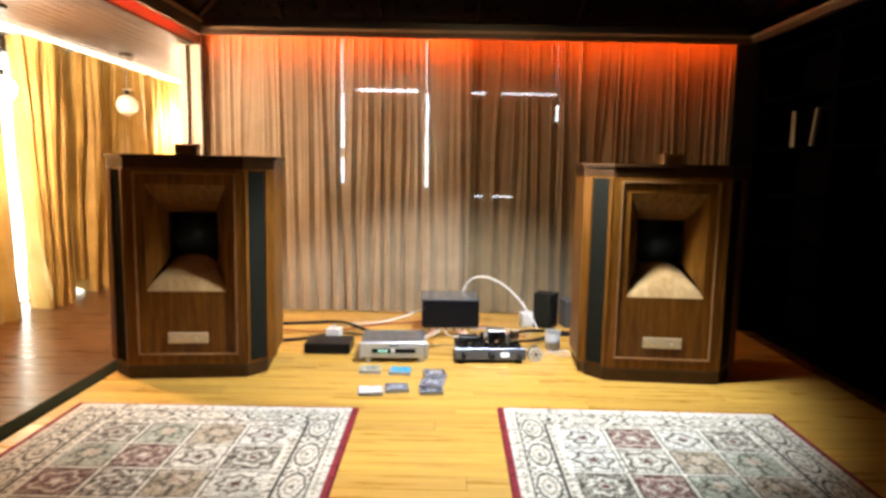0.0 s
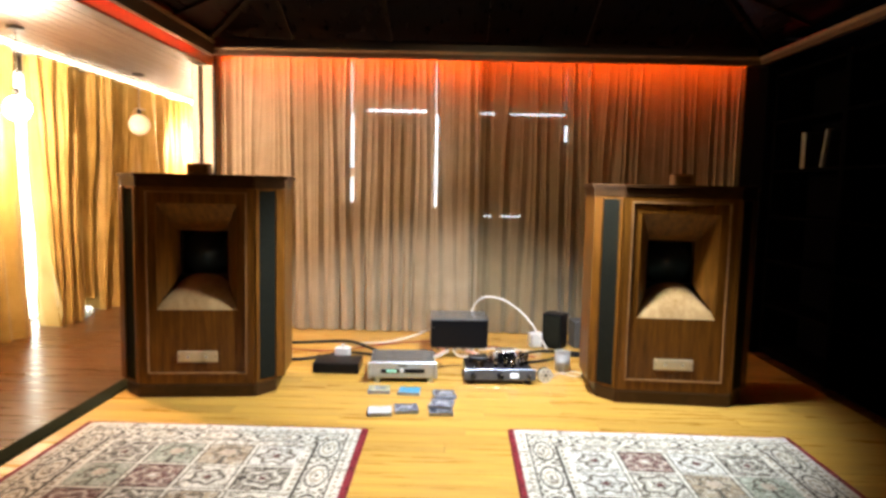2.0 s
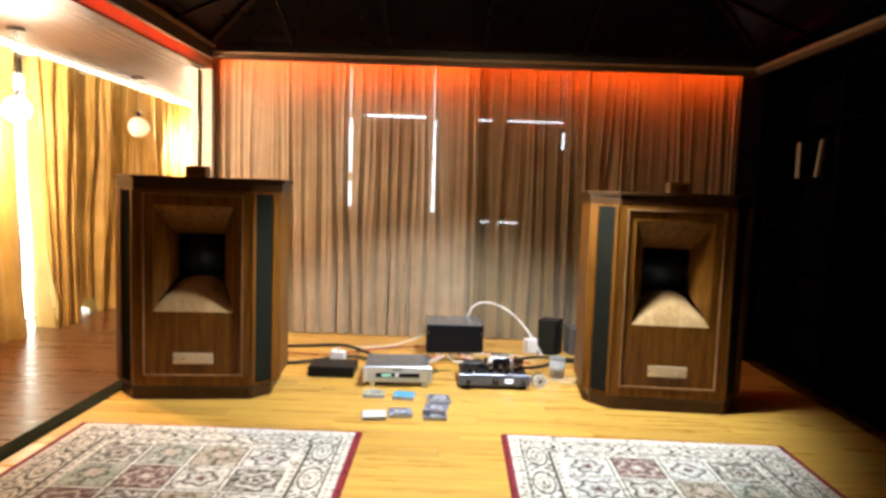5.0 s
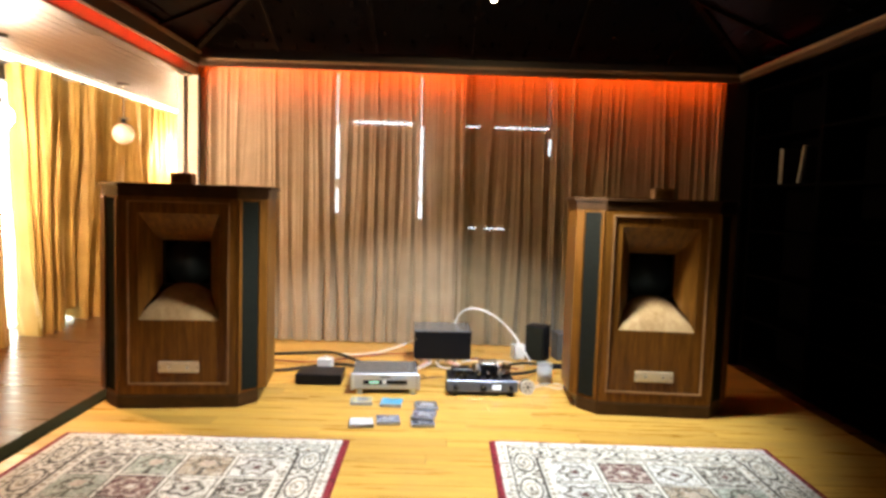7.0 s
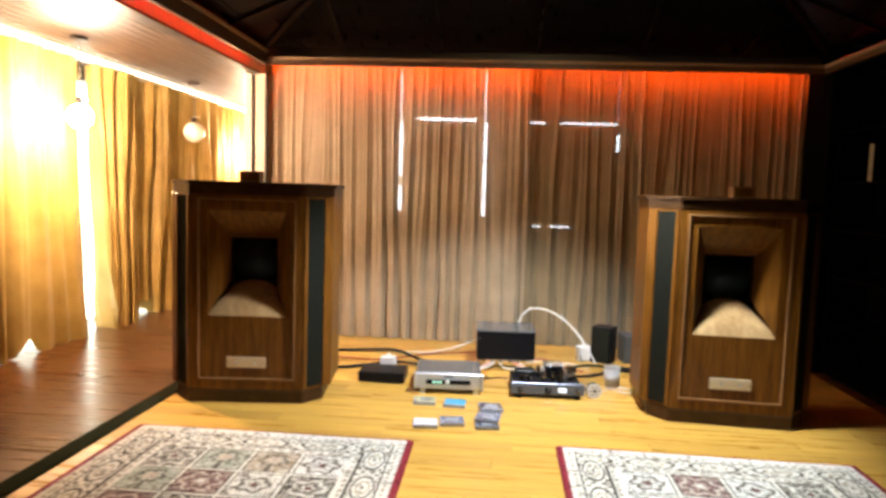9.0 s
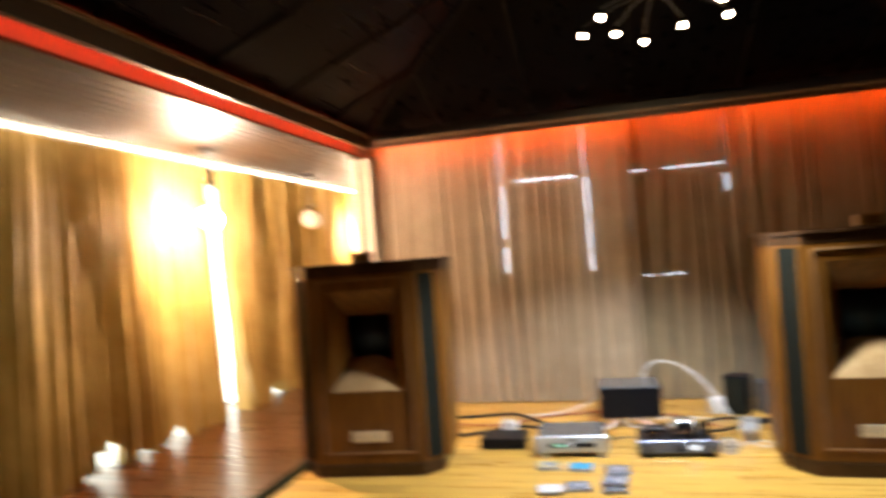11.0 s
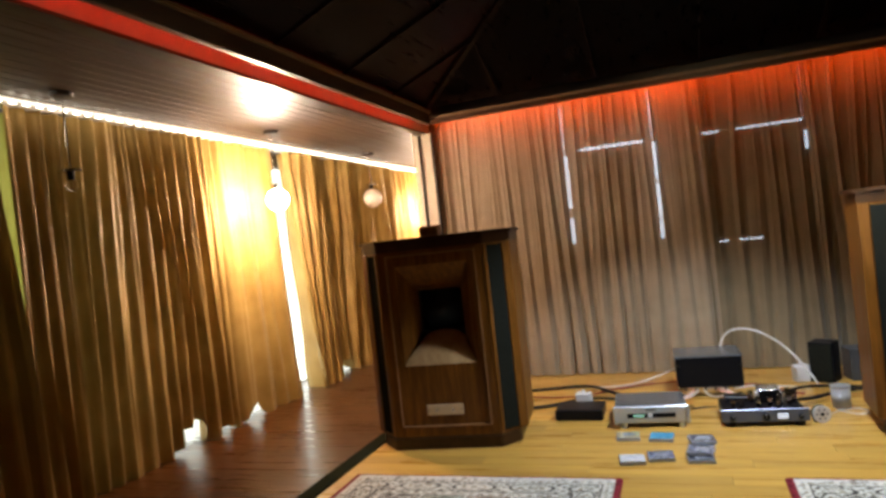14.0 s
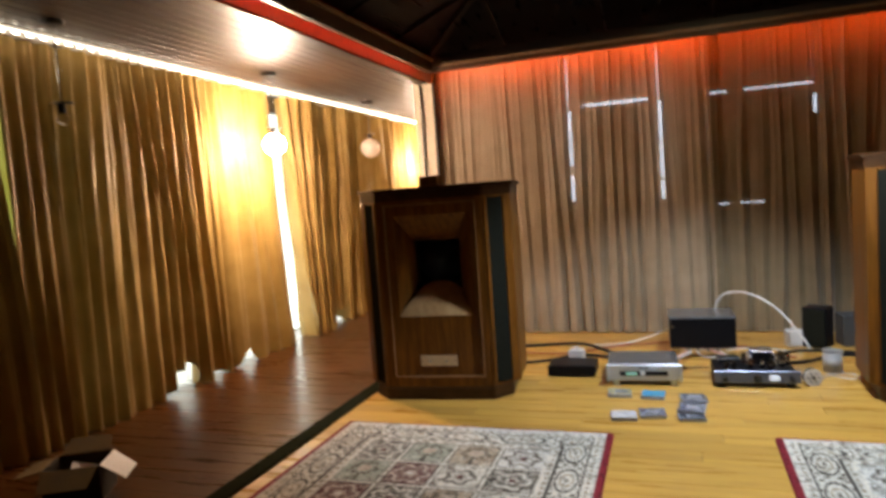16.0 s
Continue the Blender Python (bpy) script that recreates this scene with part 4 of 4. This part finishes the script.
flap("flap", s, "carton_white", 0, 0.135, 0.205, 38, "white-faced flap")
flap("flap", s, "kraft", 90, 0.105, 0.230, -28)
flap("flap", s, "kraft", 180, 0.130, 0.205, 14)
flap("flap", s, "kraft", 270, 0.125, 0.250, 30)
lf = box(-0.055, 0.055, -0.075, 0.075, 0, 0.003)
folded = tagged(part("paper", lf, M["carton_white"]), "folded white leaflet lying in the open carton", "paper")
part("fold", box(-0.055, 0.055, -0.004, 0.004, 0.003, 0.006), M["paper"], folded)
folded.matrix_world = pose(-2.66, 2.11, 0.10, 24, 18, 40)


# ---- rugs ----
def rug_mesh(seed, wide, long, far_rows):
    """A carpet of framed garden panels, its pattern in a colour layer."""
    step = 0.008
    nx, ny = int(wide / step) + 1, int(long / step) + 1
    x, y = np.meshgrid(np.linspace(0, wide, nx), np.linspace(0, long, ny))
    rng = np.random.RandomState(seed)
    cream, dark, red = np.array([0.64, 0.595, 0.49]), np.array([0.050, 0.042, 0.030]), np.array([0.22, 0.018, 0.026])
    tan, sage, maroon, pale = np.array([0.33, 0.26, 0.17]), np.array([0.30, 0.32, 0.24]), np.array([0.105, 0.034, 0.027]), np.array([0.66, 0.63, 0.55])
    col = np.empty((ny, nx, 3))
    col[:] = cream
    ex, ey = np.minimum(x, wide - x), np.minimum(y, long - y)
    e = np.minimum(ex, ey)
    side = ex < ey
    run = np.where(side, y, x)
    fleck = rng.rand(ny, nx)
    # guard stripes
    col[(e > 0.062) & (e < 0.075) & (np.sin(run * 140) > 0.2)] = tan
    # the band of ovals
    band = (e > 0.098) & (e < 0.232)
    c = (e - 0.165) / 0.050
    ph = (run / 0.315) % 1.0 - 0.5
    rad = np.sqrt((ph / 0.37) ** 2 + c**2)
    col[band & (np.abs(rad - 1.0) < 0.085)] = dark
    col[band & (np.abs(rad - 0.55) < 0.07)] = tan
    col[band & (rad < 0.16)] = dark * 3
    col[band & (rad > 1.25) & (np.sin(run * 90) * np.cos(e * 130) > 0.3)] = dark * 2.5
    col[((np.abs(e - 0.098) < 0.006) | (np.abs(e - 0.234) < 0.006))] = dark * 1.3
    col[(e > 0.250) & (e < 0.266) & (np.sin(run * 120) > 0.0)] = tan * 0.8
    # the field of panels
    fx, fy = (wide - 0.56), (long - 0.56)
    cx, cy = 4, int(round(fy / (fx / 4)))
    u, v = (x - 0.28) / fx * cx, (y - 0.28) / fy * cy
    inside = e > 0.28
    kinds = rng.permutation(np.resize(np.arange(6), cx * cy)).reshape(cy, cx)
    kinds[-2:] = far_rows
    for j in range(cy):
        for i in range(cx):
            sel = inside & (np.floor(u) == i) & (np.floor(v) == j)
            pu, pv = u - i - 0.5, v - j - 0.5
            r, a = np.hypot(pu, pv), np.arctan2(pv, pu)
            edge = np.maximum(np.abs(pu), np.abs(pv))
            kind = kinds[j, i]
            base = (dark * 1.6, cream, sage, maroon, tan, pale)[kind]
            ink = (cream, dark * 1.8, cream, np.array([0.50, 0.41, 0.33]), cream, dark * 2.5)[kind]
            k1, k2 = rng.randint(4, 9), rng.uniform(0.26, 0.36)
            petals = k2 * (1 + 0.16 * np.cos(k1 * a))
            vine = np.sin(pu * 46 + 3 * np.sin(pv * 17)) * np.sin(pv * 44 + 3 * np.sin(pu * 19))
            pc = np.empty_like(col)
            pc[:] = base
            pc[vine > (0.22 if kind in (0, 3) else 0.45)] = base * 0.25 + ink * 0.75
            if kind in (0, 3, 5, 1):
                pc[r < petals] = base * 0.7 + ink * 0.3
                pc[np.abs(r - petals) < 0.035] = ink
                pc[(r < petals * 0.62) & (np.sin(a * k1) * np.cos(r * 60) > 0)] = ink
                pc[np.abs(r - petals * 0.55) < 0.022] = base
                pc[r < 0.07] = maroon if kind != 3 else cream
            else:
                tree = (np.abs(pu) < 0.02 + 0.02 * (pv < -0.2)) | (np.abs(np.hypot(pu, pv - 0.1) - 0.24 - 0.04 * np.sin(7 * a)) < 0.03)
                pc[tree] = dark * 2
                pc[np.hypot(pu, pv - 0.1) < 0.14] = np.array([0.48, 0.38, 0.28])
            pc[edge > 0.455] = cream
            pc[np.abs(edge - 0.452) < 0.014] = dark * 1.6
            col[sel] = pc[sel]
    col[(ex < 0.036) | (ey < 0.018)] = red
    col *= (0.80 + 0.4 * fleck)[..., None]
    col[(rng.rand(ny, nx) < 0.07) & (e > 0.04)] *= 0.45
    z = 0.012 + 0.0015 * np.sin(x * 5 + seed) * np.sin(y * 4) + 0.0008 * fleck
    z[(e < step * 0.5)] = 0.0
    me = bpy.data.meshes.new("rug")
    idx = np.arange(nx * ny).reshape(ny, nx)
    quads = np.stack([idx[:-1, :-1], idx[:-1, 1:], idx[1:, 1:], idx[1:, :-1]], -1).reshape(-1, 4)
    me.from_pydata(np.stack([x - wide / 2, y - long, z], -1).reshape(-1, 3), [], quads.tolist())
    at = me.color_attributes.new("pattern", "FLOAT_COLOR", "POINT")
    at.data.foreach_set("color", np.concatenate([col.reshape(-1, 3), np.ones((nx * ny, 1))], 1).astype(np.float32).ravel())
    me.materials.append(M["rug"])
    return me


rm, rnt, rb = nodes_of("rug_pile")
ra = rnt.nodes.new("ShaderNodeVertexColor")
ra.layer_name = "pattern"
rv = mapped(rnt, (1, 1, 1))
rn1, rn2 = noise_node(rnt, rv, 5.0), noise_node(rnt, rv, 420.0, 2)
rmul = rnt.nodes.new("ShaderNodeMix")
rmul.data_type, rmul.blend_type = "RGBA", "MULTIPLY"
rmul.inputs["Factor"].default_value = 1.0
rr = ramp_node(rnt, rn1.outputs[0], [(0.3, (0.86, 0.85, 0.83)), (0.7, (1, 1, 1))])
rnt.links.new(ra.outputs[0], rmul.inputs["A"])
rnt.links.new(rr.outputs[0], rmul.inputs["B"])
# small woven flowers
rn3 = noise_node(rnt, rv, 34.0, 2)
rf = ramp_node(rnt, rn3.outputs[0], [(0.36, (0.30, 0.27, 0.22)), (0.43, (1, 1, 1)), (0.60, (1, 1, 1)), (0.66, (1.18, 1.15, 1.08))])
rmul2 = rnt.nodes.new("ShaderNodeMix")
rmul2.data_type, rmul2.blend_type = "RGBA", "MULTIPLY"
rmul2.inputs["Factor"].default_value = 0.8
rnt.links.new(rmul.outputs["Result"], rmul2.inputs["A"])
rnt.links.new(rf.outputs[0], rmul2.inputs["B"])
rnt.links.new(rmul2.outputs["Result"], rb.inputs["Base Color"])
rb.inputs["Roughness"].default_value = 0.9
rb.inputs["Sheen Weight"].default_value = 0.03
rb.inputs["Specular IOR Level"].default_value = 0.15
bump_to(rnt, rb, rn2.outputs[0], 0.5, 0.004)
M["rug"] = rm
for seed, far_rows, m, label in ((5, ((2, 3, 1, 0), (0, 2, 4, 5)), pose(-1.005, 3.245, 0.001, 0, 0, 0.4), "cream oriental rug with dark panels and a red edge"), (11, ((5, 1, 4, 2), (5, 3, 5, 0)), pose(1.326, 3.292, 0.001, 0, 0, -0.6), "pale oriental rug with garden panels and a red edge")):
    rg = tagged(new("rug", rug_mesh(seed, 1.56, 2.35, far_rows)), label, "rug", "rugs on the floor")
    rg.matrix_world = m


# ---- floor boards, one by one ----
boards = {}


def lay(parent, x0, x1, y0, y1, width, lengths, mat, seed):
    rng = random.Random(seed)
    y = y1
    while y - width > y0:
        x = x0
        cut = rng.uniform(0.35, 1.0) * lengths
        while x < x1 - 0.01:
            n = round(min(cut, x1 - x), 2)
            if x1 - x - n < 0.25:
                n = round(x1 - x, 3)
            key = (mat, n, width)
            if key not in boards:
                boards[key] = mesh_of("plank", box(0, n - 0.0022, 0, width - 0.0022, -0.018, 0.0, 0.001), M[mat])
            ob = new("plank", boards[key])
            ob.parent = parent
            ob.location = (x, y - width, rng.uniform(-0.0004, 0.0004))
            x += n
            cut = lengths
        y -= width


lay(bpy.data.objects["floor"], FLOOR_W, FLOOR_E, 0.3, 5.84, 0.125, 1.5, "plank", 4)
lay(bpy.data.objects["floor"], FLOOR_W, FLOOR_E, FLOOR_S, 0.34, 0.40, 2.6, "plank", 6)
lay(bpy.data.objects["veranda_floor"], -3.75, -1.99, 0.3, 9.2, 0.125, 1.25, "veranda_plank", 9)
lay(bpy.data.objects["veranda_floor"], -3.75, -1.99, FLOOR_S, 0.3, 0.40, 1.8, "veranda_plank", 12)
# the east strip borrows the dark veranda boards as its shade
lay(bpy.data.objects["floor_east"], FLOOR_E + 0.002, 3.2, 0.3, 5.3, 0.125, 0.42, "veranda_plank", 15)
lay(bpy.data.objects["floor_east"], FLOOR_E + 0.002, 3.2, FLOOR_S, 0.3, 0.40, 0.42, "veranda_plank", 17)
